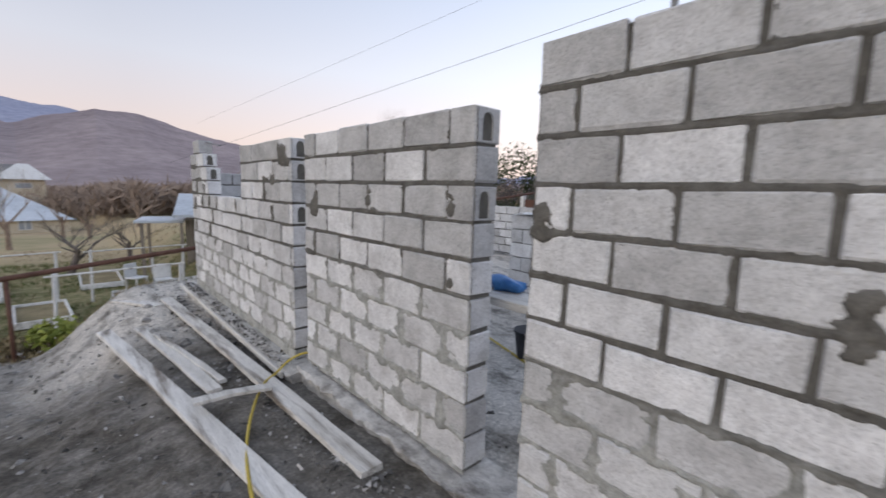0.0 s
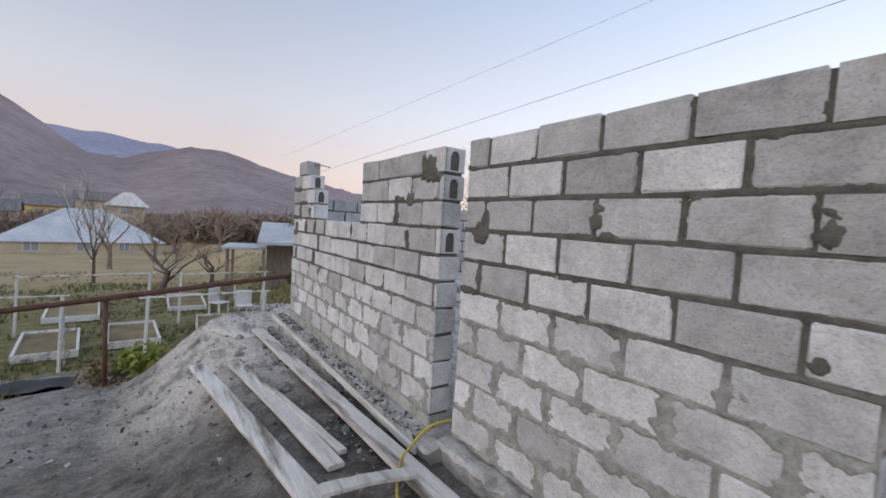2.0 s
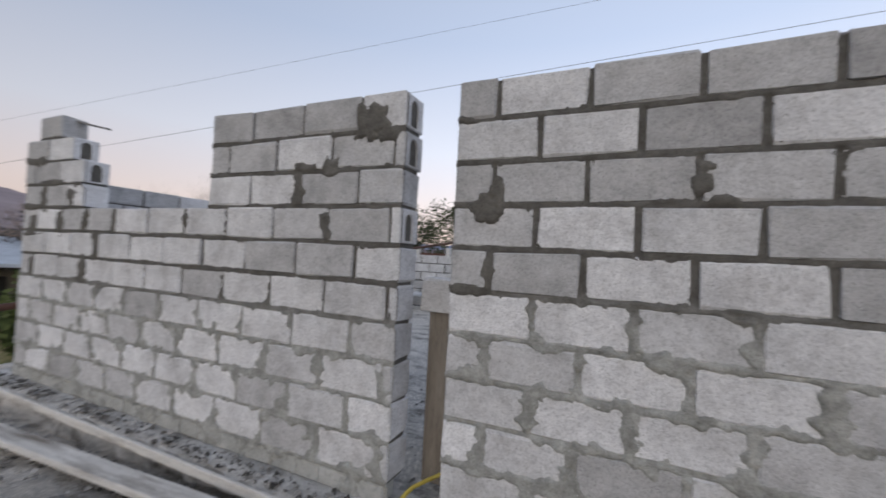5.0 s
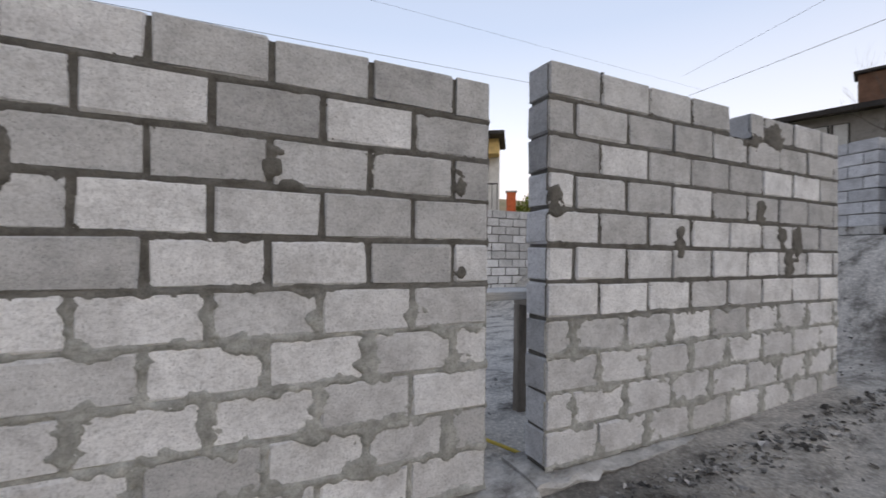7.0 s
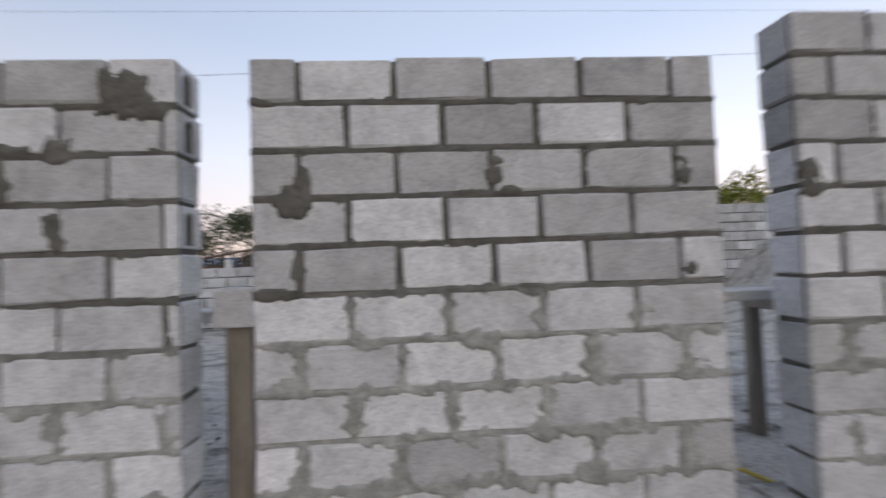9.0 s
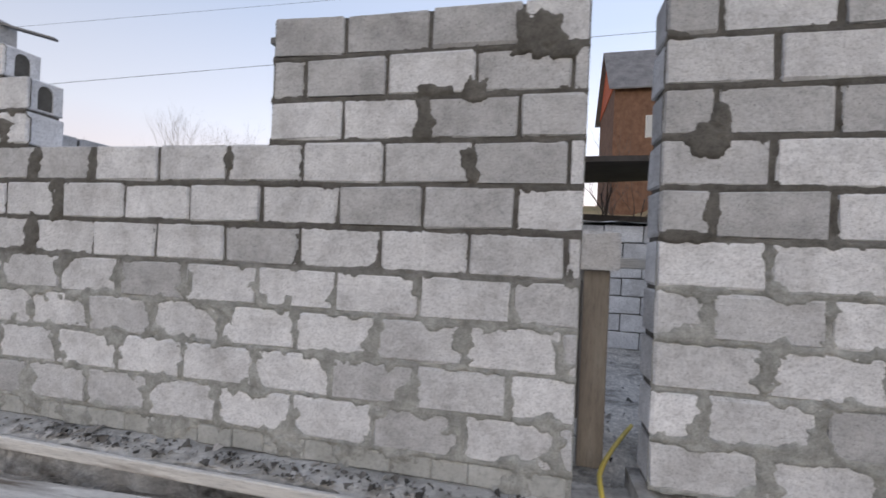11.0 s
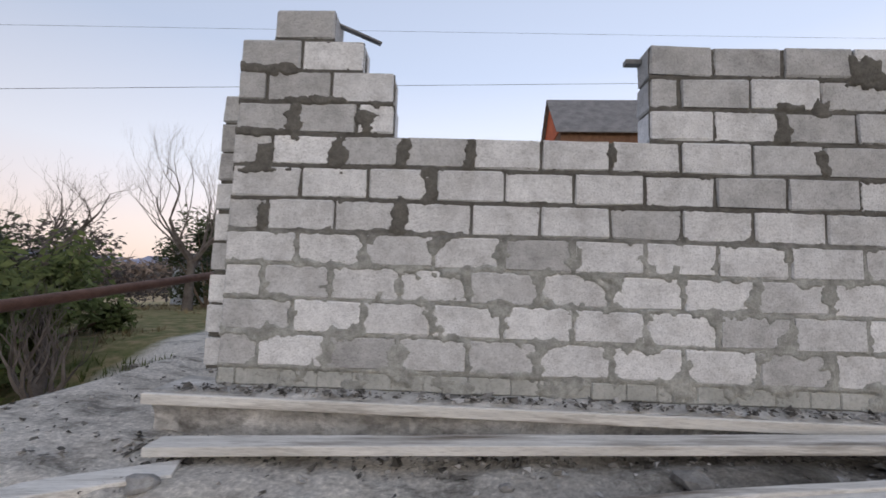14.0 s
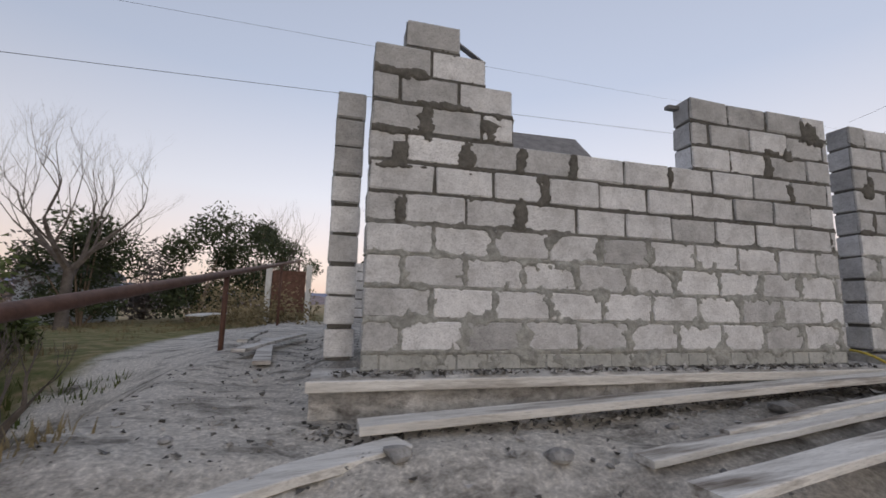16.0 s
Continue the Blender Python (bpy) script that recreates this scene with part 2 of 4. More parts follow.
def hill_material(name, low, high):
    m, n, l, b = material(name, 1.0)
    v = world_coords(n, l, (1, 1, 1.5))
    c = ramp(n, l, noise_tex(n, l, v, 0.008, 8, 0.68), [(0.32, low), (0.68, high)])
    c = mix(n, l, 0.6, c, ramp(n, l, noise_tex(n, l, v, 0.12, 5, 0.7), [(0.3, (0.6, 0.6, 0.6)), (0.65, (1.15, 1.15, 1.15))]), 'MULTIPLY')
    l.new(c, b.inputs["Base Color"])
    b.inputs["Specular IOR Level"].default_value = 0
    return m


# Distance haze is painted into both hill colours as violet and blue greys.
M_HILL = hill_material("bare_forest", (0.27, 0.225, 0.23), (0.42, 0.35, 0.345))
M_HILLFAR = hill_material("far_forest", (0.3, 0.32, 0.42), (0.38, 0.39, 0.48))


# ---- mesh helpers ----
def mesh_of(bm, name, mat, smooth=False):
    me = bpy.data.meshes.new(name)
    bmesh.ops.recalc_face_normals(bm, faces=bm.faces)
    bm.to_mesh(me)
    bm.free()
    me.materials.append(mat)
    if smooth:
        for p in me.polygons:
            p.use_smooth = True
    return me


def part(name, bm, mat, parent=None, label="", smooth=False):
    ob = new(name, mesh_of(bm, name, mat, smooth))
    ob.parent = parent
    if label:
        ob["label"] = label
    return ob


def thing(name, label, category, m=None, group="", kind=""):
    ob = new(name)
    ob.empty_display_size = 0.1
    if m is not None:
        ob.matrix_world = m
    return tagged(ob, label, category, group, kind)


def box(bm, lo, hi, bevel=0.0, m=None):
    sx, sy, sz = (hi[i] - lo[i] for i in range(3))
    c = [(hi[i] + lo[i]) / 2 for i in range(3)]
    r = bmesh.ops.create_cube(bm, size=1, matrix=Matrix.Translation(c) @ Matrix.Diagonal((sx, sy, sz, 1)))
    vs = r["verts"]
    if bevel:
        es = list({e for v in vs for e in v.link_edges})
        g = bmesh.ops.bevel(bm, geom=es, offset=bevel, segments=1, affect='EDGES')
        vs = list({v for f in g["faces"] for v in f.verts})
    if m is not None:
        bmesh.ops.transform(bm, matrix=m, verts=[v for v in vs if v.is_valid])
    return bm


def boxed(lo, hi, bevel=0.0):
    return box(bmesh.new(), lo, hi, bevel)


def tube(bm, pts, radii, sides=6, cap=True):
    rings = []
    for i, p in enumerate(pts):
        p = Vector(p)
        d = (Vector(pts[min(i + 1, len(pts) - 1)]) - Vector(pts[max(i - 1, 0)])).normalized()
        a = d.orthogonal().normalized()
        if abs(d.z) < 0.9:
            a = d.cross(Vector((0, 0, 1))).normalized()
        b = d.cross(a)
        r = radii[i] if hasattr(radii, "__len__") else radii
        rings.append([bm.verts.new(p + r * (math.cos(2 * math.pi * k / sides) * a + math.sin(2 * math.pi * k / sides) * b)) for k in range(sides)])
    for u, w in zip(rings, rings[1:]):
        for k in range(sides):
            bm.faces.new((u[k], u[(k + 1) % sides], w[(k + 1) % sides], w[k]))
    if cap:
        bm.faces.new(rings[0][::-1])
        bm.faces.new(rings[-1])
    return bm


def smooth01(a, b, x):
    t = np.clip((x - a) / (b - a), 0, 1)
    return t * t * (3 - 2 * t)


# ---- ground ----
PATH_Y = [-30, -6, -1, 0, 1.5, 2.7, 4.6, 6.7, 7.9, 9.2]
PATH_Z = [0.6, 0.3, 0.12, 0.05, -0.1, -0.28, -0.62, -0.98, -1.12, -1.3]
SIDE_Y = [-6, -2, 1, 3.5, 6.7, 8, 9.2]
SIDE_Z = [0.2, 0.08, -0.06, -0.2, -0.34, -0.33, -0.25]


def ground_z(x, y):
    x, y = np.asarray(x, float), np.asarray(y, float)
    path = np.interp(y, PATH_Y, PATH_Z) - 0.12 * np.clip(-1.2 - x, 0, 6)
    side = np.interp(y, SIDE_Y, SIDE_Z)
    z = path + (side - path) * smooth01(-0.45, 1.15, x)
    z = z + (-0.06 - z) * smooth01(1.95, 2.5, x) * (1 - smooth01(7.6, 8.2, y)) * smooth01(-3, -2.4, y)
    garden = -1.75 + 1.3 * smooth01(2.0, 6.0, x) - 0.05 * np.clip(y - 14, 0, 70) - 0.0 * x
    z = z + (garden - z) * smooth01(8.9, 10.6, y)
    bank = 1.3 * smooth01(-3.0, -4.9, y) + 0.2 * np.clip(-8 - y, 0, 25) * (1 - smooth01(15, 19, x))
    z = z + bank * smooth01(-0.5, 1.5, x + 0.4 * (-y - 3)) 
    z = z + 0.3 * np.clip(x - 17, 0, 16) * (1 - smooth01(2, 7, y))
    return z


def relief(x, y):
    """Clods and ruts in the soil, fading away from the walls."""
    near = math.exp(-((x - 1) / 9) ** 2 - ((y - 4) / 9) ** 2)
    if near <= 0.05:
        return 0.0
    p = Vector((x, y, 0.3))
    flat = 1 - 0.8 * float(smooth01(1.2, 1.6, x)) * (1 - float(smooth01(2.2, 3.2, x)))
    return near * flat * (0.05 * noise.noise(p * 1.6) + 0.028 * noise.noise(p * 5) + 0.024 * noise.noise(p * 13))


def spaced(lo, hi, step, far):
    core = np.arange(lo, hi + 1e-6, step)
    out, up, d = [], [], step
    p = hi
    while p < far:
        d *= 1.22
        p += d
        up.append(p)
    p, d = lo, step
    while p > -far:
        d *= 1.22
        p -= d
        out.append(p)
    return np.concatenate([np.array(out[::-1]), core, np.array(up)])


def build_ground():
    xs, ys = spaced(-2.0, 4.4, 0.055, 1500), spaced(-3.6, 9.6, 0.06, 1500)
    gx, gy = np.meshgrid(xs, ys)
    z = ground_z(gx, gy)
    near = np.exp(-((gx - 1) / 9) ** 2 - ((gy - 4) / 9) ** 2)
    for i in range(gx.shape[0]):
        for j in range(gx.shape[1]):
            if near[i, j] > 0.05:
                z[i, j] += relief(gx[i, j], gy[i, j])
    nx, ny = len(xs), len(ys)
    verts = np.stack([gx.ravel(), gy.ravel(), z.ravel()], 1)
    idx = np.arange(nx * ny).reshape(ny, nx)
    faces = np.stack([idx[:-1, :-1], idx[:-1, 1:], idx[1:, 1:], idx[1:, :-1]], -1).reshape(-1, 4)
    me = bpy.data.meshes.new("ground")
    me.from_pydata(verts.tolist(), [], faces.tolist())
    cover = me.color_attributes.new("cover", 'FLOAT_COLOR', 'POINT')
    x, y = verts[:, 0], verts[:, 1]
    green = smooth01(9.9, 11.6, y + 0.2 * (x - 1) * (x < 1)) * 0.75 + 0.6 * smooth01(-5, -12, y) + 0.6 * smooth01(9, 16, x)
    green = np.clip(np.maximum(green, 0.5 * smooth01(-2.5, -5, x)), 0, 0.8)
    far = smooth01(15, 34, np.hypot(x, y))
    lime = np.clip(smooth01(4.6, 6.6, y) * (0.3 + 0.65 * smooth01(-0.6, 0.5, x)) + 0.7 * smooth01(1.2, -0.4, y) * smooth01(-3.4, -2.6, y) + 0.9 * smooth01(1.9, 2.1, x), 0, 1)
    data = np.stack([green, far, lime, far * 0 + 1], 1).astype(np.float32)
    cover.data.foreach_set("color", data.ravel())
    for p in me.polygons:
        p.use_smooth = True
    me.materials.append(M_GROUND)
    return tagged(new("ground", me), "dark trodden building soil with grass and garden beyond", "ground", kind="structure")


ground = build_ground()


def gz(x, y):
    return float(ground_z(x, y)) + relief(x, y)


def build_hill(name, radius, deep, profile, mat, label, seed, jag):
    """A range of hills seen all round; profile gives the skyline's height in degrees by bearing."""
    b = np.radians(np.arange(-180, 180.01, 0.5))
    el = np.interp(np.degrees(b), [p[0] for p in profile], [p[1] for p in profile])
    rows = []
    for k in range(14):
        f = k / 13
        r = radius * (0.28 + 0.72 * f) if k < 13 else radius + deep
        prof = smooth01(0, 1, f) if k < 13 else 0.6
        h = np.tan(np.radians(el)) * radius * prof
        jitter = np.array([noise.fractal(Vector((math.cos(a) * 9 + seed, math.sin(a) * 9, f * 3)), 1.0, 2.0, 5) for a in b])
        spike = np.array([noise.noise(Vector((a * 160, f * 7, seed))) for a in b])
        h = h + (jitter * radius * 0.012 + spike * jag * (f > 0.85)) * prof
        rows.append(np.stack([r * np.cos(b) * (1 + 0.03 * jitter), r * np.sin(b) * (1 + 0.03 * jitter), h - 7 * (1 - f)], 1))
    v = np.concatenate(rows)
    n = len(b)
    idx = np.arange(14 * n).reshape(14, n)
    faces = np.stack([idx[:-1, :-1], idx[:-1, 1:], idx[1:, 1:], idx[1:, :-1]], -1).reshape(-1, 4)
    me = bpy.data.meshes.new(name)
    me.from_pydata(v.tolist(), [], faces.tolist())
    me.materials.append(mat)
    return tagged(new(name, me), label, "hill", kind="structure")


build_hill("backdrop_hill", 620, 200, [(-180, 2), (-90, 3), (-40, 2), (0, 1.0), (30, 1.0), (45, 1.3), (60, 2.2), (68, 3.2), (76, 5.0), (80, 6.0), (83, 6.9), (87, 7.2), (90, 6.2), (93, 5.0), (96, 5.3), (100, 7.6), (104, 10), (110, 12), (125, 12), (150, 6), (180, 2)], M_HILL, "wooded brown hillside of leafless forest", 3, 2.2)
build_hill("backdrop_mountain", 1250, 150, [(-180, 2), (0, 1.2), (60, 2.2), (84, 5.5), (90, 7.0), (94, 7.3), (98, 7.0), (106, 7), (180, 2)], M_HILLFAR, "distant wooded mountain tinted blue by painted haze", 8, 2.0)


# ---- block walls ----
FACE, DEEP, COURSE, JOINT = 1.76, 0.19, 0.2, 0.021
BLOCK_MESHES = {}


def block_mesh(length, variant, hollow, mat=M_BLOCK):
    """One cast block lying along y, its face at x = 0, with worn edges; hollow: its low-y end shows the arched core."""
    key = (round(length, 2), variant, hollow, mat.name)
    if key in BLOCK_MESHES:
        return BLOCK_MESHES[key]
    rnd = random.Random(str(key))
    bm = bmesh.new()
    h, L, d = COURSE - JOINT, length, DEEP
    if not hollow:
        box(bm, (0, -L / 2, 0), (d, L / 2, h), min(0.008, L * 0.2))
        for v in bm.verts:
            v.co += Vector((rnd.uniform(-0.003, 0.003), rnd.uniform(-0.005, 0.005), rnd.uniform(-0.006, 0.006)))
    else:
        c = 0.006
        outer = [(c, c), (d - c, c), (d - c, h - c), (c, h - c)]
        arch = [(0.055, 0.0 + c * 2), (d - 0.055, c * 2)] + [(d / 2 + (d / 2 - 0.055) * math.cos(a), h * 0.62 + 0.045 * math.sin(a)) for a in np.linspace(0, math.pi, 7)]
        s = -L / 2
        ov = [bm.verts.new((x, s, z)) for x, z in outer]
        av = [bm.verts.new((x, s, z)) for x, z in arch]
        es = [bm.edges.new((q[i], q[(i + 1) % len(q)])) for q in (ov, av) for i in range(len(q))]
        bmesh.ops.triangle_fill(bm, edges=es, use_beauty=True)
        iv = [bm.verts.new((x, s + min(0.13, L * 0.6), z)) for x, z in arch]
        for i in range(len(av)):
            j = (i + 1) % len(av)
            bm.faces.new((av[i], av[j], iv[j], iv[i]))
        bm.faces.new(iv)
        bv = [bm.verts.new((x, s + c, z)) for x, z in ((0, 0), (d, 0), (d, h), (0, h))]
        ev = [bm.verts.new((x, L / 2, z)) for x, z in ((0, 0), (d, 0), (d, h), (0, h))]
        for p, q in ((ov, bv), (bv, ev)):
            for i in range(4):
                j = (i + 1) % 4
                bm.faces.new((p[i], p[j], q[j], q[i]))
        bm.faces.new(ev)
    BLOCK_MESHES[key] = mesh_of(bm, "block", mat)
    return BLOCK_MESHES[key]


def spans(lo, hi, phase, pitch):
    """Cut lo..hi at the joints phase + k * pitch."""
    cuts = [lo]
    k = math.floor((lo - phase) / pitch)
    while phase + k * pitch < hi + 1e-6:
        c = phase + k * pitch
        if c > cuts[-1] + 0.05 and c < hi - 0.05:
            cuts.append(c)
        k += 1
    cuts.append(hi)
    return list(zip(cuts, cuts[1:]))


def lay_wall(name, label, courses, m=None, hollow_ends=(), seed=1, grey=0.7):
    """courses: (top, [(lo, hi, phase, pitch), ...]). The wall's own mesh is the mortar bed; each block is a part."""
    rnd = random.Random(seed)
    bm = bmesh.new()
    laid = []
    for row, (top, runs) in enumerate(courses):
        for lo, hi, phase, pitch in runs:
            box(bm, (0.018, lo + 0.021, top - COURSE - 0.002), (DEEP - 0.018, hi - 0.021, top - JOINT - 0.004))
            cells = spans(lo, hi, phase, pitch)
            for i, (a, b) in enumerate(cells):
                # Greyer blocks gather upward: shade against the bright sky, laid in as colour.
                mat = M_GREYSHADEBLOCK if rnd.random() < grey * float(smooth01(0.75, 1.85, top)) + 0.05 else M_BLOCK
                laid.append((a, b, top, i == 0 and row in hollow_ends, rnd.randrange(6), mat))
    base = part(name, bm, M_MORTAR)
    tagged(base, label, "wall", kind="structure")
    base.matrix_world = m if m is not None else Matrix.Translation((FACE, 0, 0))
    for a, b, top, hollow, var, mat in laid:
        length = round(b - a - JOINT, 2)
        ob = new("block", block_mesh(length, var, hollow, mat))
        ob.parent = base
        ob.location = (rnd.uniform(-0.005, 0.005), (a + b) / 2, top - COURSE + JOINT + rnd.uniform(-0.002, 0.002))
        ob.rotation_euler = (rnd.uniform(-0.008, 0.008), 0, rnd.uniform(-0.008, 0.008))
    return base


def mortar_skin(wall, courses, dried_top, spots, seed, bottom=0.0):
    """The mortar that fills the joints and is smeared over the block edges: one ragged relief over the wall's face.
    dried_top: below this height it is smeared wide and has dried pale. spots: wet dabs (y, z, half width, half height)."""
    step = 0.0105
    lo = min(r[0] for _, rs in courses for r in rs)
    hi = max(r[1] for _, rs in courses for r in rs)
    tops = sorted(courses, key=lambda c: c[0])
    ys = np.arange(lo + 0.004, hi - 0.003, step)
    zs = np.arange(bottom + 0.004, tops[-1][0] - 0.006, step)
    joints = [(top, [(r[0], r[1], np.array([c for ab in spans(*r) for c in ab])) for r in runs]) for top, runs in tops]
    index, verts, tone = {}, [], []
    for j, z in enumerate(zs):
        row = next((q for q in joints if q[0] - COURSE - 0.001 <= z <= q[0]), None)
        low = float(smooth01(dried_top + 0.06, dried_top - 0.16, z))
        for i, y in enumerate(ys):
            n1 = noise.noise(Vector((y * 5.2, z * 6.5, seed)))
            n2 = noise.noise(Vector((y * 17, z * 20, seed + 7.3)))
            n3 = noise.noise(Vector((y * 46, z * 46, seed + 3.1)))
            if row is None:
                if z > 0:
                    continue
                d, up = 0.02 + 0.02 * n2, False
            else:
                run = next((r for r in row[1] if r[0] <= y <= r[1]), None)
                if run is None:
                    continue
                dz = min(abs(z - (row[0] - COURSE + JOINT / 2)), abs(z - row[0] - JOINT / 2) + (0.03 if z > row[0] - 0.02 and row is joints[-1] else 0))
                inner = run[2][(run[2] > run[0] + 0.03) & (run[2] < run[1] - 0.03)]
                dy = float(np.min(np.abs(inner - y))) if len(inner) else 1.0
                d, up = (dz ** -1.4 + dy ** -1.4) ** (-1 / 1.4) if min(dz, dy) > 0.001 else 0.0, dy < dz
            wide = 0.019 + 0.006 * n1 + 0.009 * n2 + 0.008 * n3
            if up:
                wide -= 0.004
            broad = 0.021 + 0.038 * n1 + 0.036 * n2 + 0.013 * n3 + (0.009 if up else 0.0)
            reach = wide + (max(broad, 0.007) - wide) * low
            x = 0.011 - 1.1 * (reach - d) if d > reach - 0.016 else -0.0066
            if d < JOINT / 2:
                x = max(x, 0.004 - 0.009 * low + 0.004 * n2 + (0.009 * (1 - low) if up else 0.0))
            damp = 0.0
            for sy, sz, sw, sh in spots:
                if abs(y - sy) < sw * 1.5 and abs(z - sz) < sh * 1.5:
                    e = 1 - math.hypot((y - sy) / sw, (z - sz) / sh) + 0.7 * n2 + 0.3 * n3 + 0.4 * n1
                    if e > -0.12:
                        x = min(x, 0.006 - 0.05 * (e + 0.12)) if e < 0.2 else min(x, -0.009)
                        damp = 1.0
            index[i, j] = len(verts)
            verts.append((min(x, 0.015), y, z))
            tone.append((damp, low, 0, 1))
    faces = []
    for i, j in index:
        q = (index[i, j], index.get((i + 1, j)), index.get((i + 1, j + 1)), index.get((i, j + 1)))
        if None not in q:
            faces.append(q)
    me = bpy.data.meshes.new("bedding_mortar")
    me.from_pydata(verts, [], faces)
    me.color_attributes.new("tone", 'FLOAT_COLOR', 'POINT').data.foreach_set("color", np.array(tone, np.float32).ravel())
    for p in me.polygons:
        p.use_smooth = True
    me.materials.append(M_SKIN)
    ob = new("bedding_mortar", me)
    ob.parent = wall
    ob["label"], ob["kind"] = "rough grey mortar smeared over the joints", "stuff"
    return ob


B_LO, B_HI, B_P = 1.46, 3.478, 0.4036
C_LO, C_HI, C_P = -2.0, 1.105, 0.403
A_LO, A_HI, A_P = 3.752, 7.735, 0.4085
B_ROWS = [(2.0 - 0.2 * k, [(B_LO, B_HI, B_LO + (B_P / 2 if k % 2 == 0 else 0), B_P)]) for k in range(10)]
C_ROWS = [(2.2, [(-0.49, C_HI, 0.725, C_P), (-2.0, -0.72, -0.9, C_P)])]
C_ROWS += [(2.2 - 0.2 * k, [(C_LO, C_HI, 0.725 if k % 2 == 0 else 0.91, C_P)]) for k in range(1, 11)]
A_ROWS = []
for k in range(10):
    ph = 4.85 if k % 2 == 0 else 5.045
    top = 2.0 - 0.2 * k
    if k == 0:
        runs = [(A_LO, 5.228, ph, A_P), (6.95, 7.735, 7.345, 0.4)]
    elif k == 1:
        runs = [(A_LO, 5.228, ph, A_P), (6.755, 7.735, 7.15, 0.4)]
    elif k == 2:
        runs = [(A_LO, 5.228, ph, A_P), (6.745, 7.735, 6.98, 0.4)]
    else:
        runs = [(A_LO, A_HI, ph, A_P)]
    A_ROWS.append((top, runs))
A_ROWS.append((2.2, [(7.14, 7.53, 7.14, 0.4)]))

WALL_LABEL = "unfinished wall of pale grey concrete blocks in rough mortar"
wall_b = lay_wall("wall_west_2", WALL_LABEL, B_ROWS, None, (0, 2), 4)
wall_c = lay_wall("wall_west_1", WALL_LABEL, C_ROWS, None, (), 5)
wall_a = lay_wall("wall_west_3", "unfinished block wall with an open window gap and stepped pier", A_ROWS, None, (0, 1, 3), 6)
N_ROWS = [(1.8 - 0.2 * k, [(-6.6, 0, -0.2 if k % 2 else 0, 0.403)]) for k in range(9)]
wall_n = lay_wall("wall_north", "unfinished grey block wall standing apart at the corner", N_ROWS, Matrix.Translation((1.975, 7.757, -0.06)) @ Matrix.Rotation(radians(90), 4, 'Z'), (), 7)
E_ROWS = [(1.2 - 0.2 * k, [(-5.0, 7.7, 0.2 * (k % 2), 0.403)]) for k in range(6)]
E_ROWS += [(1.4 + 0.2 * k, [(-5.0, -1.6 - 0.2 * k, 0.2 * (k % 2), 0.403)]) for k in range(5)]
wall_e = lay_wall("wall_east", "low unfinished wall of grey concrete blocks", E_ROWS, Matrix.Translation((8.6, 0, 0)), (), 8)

WET_B = [(3.315, 1.39, 0.07, 0.06), (3.265, 1.5, 0.03, 0.05), (2.455, 1.49, 0.04, 0.07), (2.385, 1.43, 0.07, 0.025), (1.625, 1.49, 0.03, 0.06), (3.285, 1.09, 0.03, 0.09), (3.365, 1.02, 0.1, 0.03), (3.435, 1.81, 0.05, 0.025), (1.615, 1.06, 0.03, 0.025)]
WET_C = [(1.04, 1.46, 0.05, 0.06), (1.06, 1.4, 0.08, 0.03), (0.03, 1.28, 0.05, 0.1), (-0.86, 1.47, 0.05, 0.1), (-1.14, 1.3, 0.06, 0.11), (-0.77, 1.99, 0.11, 0.06), (-1.03, 2.05, 0.12, 0.09), (-1.36, 1.28, 0.06, 0.11), (-1.24, 1.11, 0.06, 0.1)]
WET_A = [(3.97, 1.88, 0.12, 0.09), (3.86, 1.78, 0.05, 0.04), (4.45, 1.64, 0.1, 0.03), (4.22, 1.63, 0.06, 0.05), (4.45, 1.51, 0.04, 0.09), (4.24, 1.3, 0.05, 0.08), (7.57, 1.82, 0.2, 0.04), (7.37, 1.5, 0.06, 0.1), (6.93, 1.51, 0.06, 0.08), (7.59, 1.42, 0.17, 0.03), (7.09, 1.28, 0.05, 0.09), (7.54, 1.26, 0.05, 0.09), (7.54, 1.18, 0.15, 0.025), (6.69, 1.29, 0.05, 0.09), (6.28, 1.29, 0.04, 0.09), (6.52, 1.1, 0.05, 0.11), (6.7, 0.91, 0.05, 0.1), (6.83, 1.6, 0.1, 0.03), (7.22, 1.62, 0.24, 0.025), (5.44, 1.3, 0.03, 0.08), (7.52, 0.89, 0.04, 0.07)]
mortar_skin(wall_b, B_ROWS, 1.02, WET_B, 1)
mortar_skin(wall_c, C_ROWS, 0.85, WET_C, 2)
mortar_skin(wall_a, A_ROWS, 0.84, WET_A, 3, -0.1)


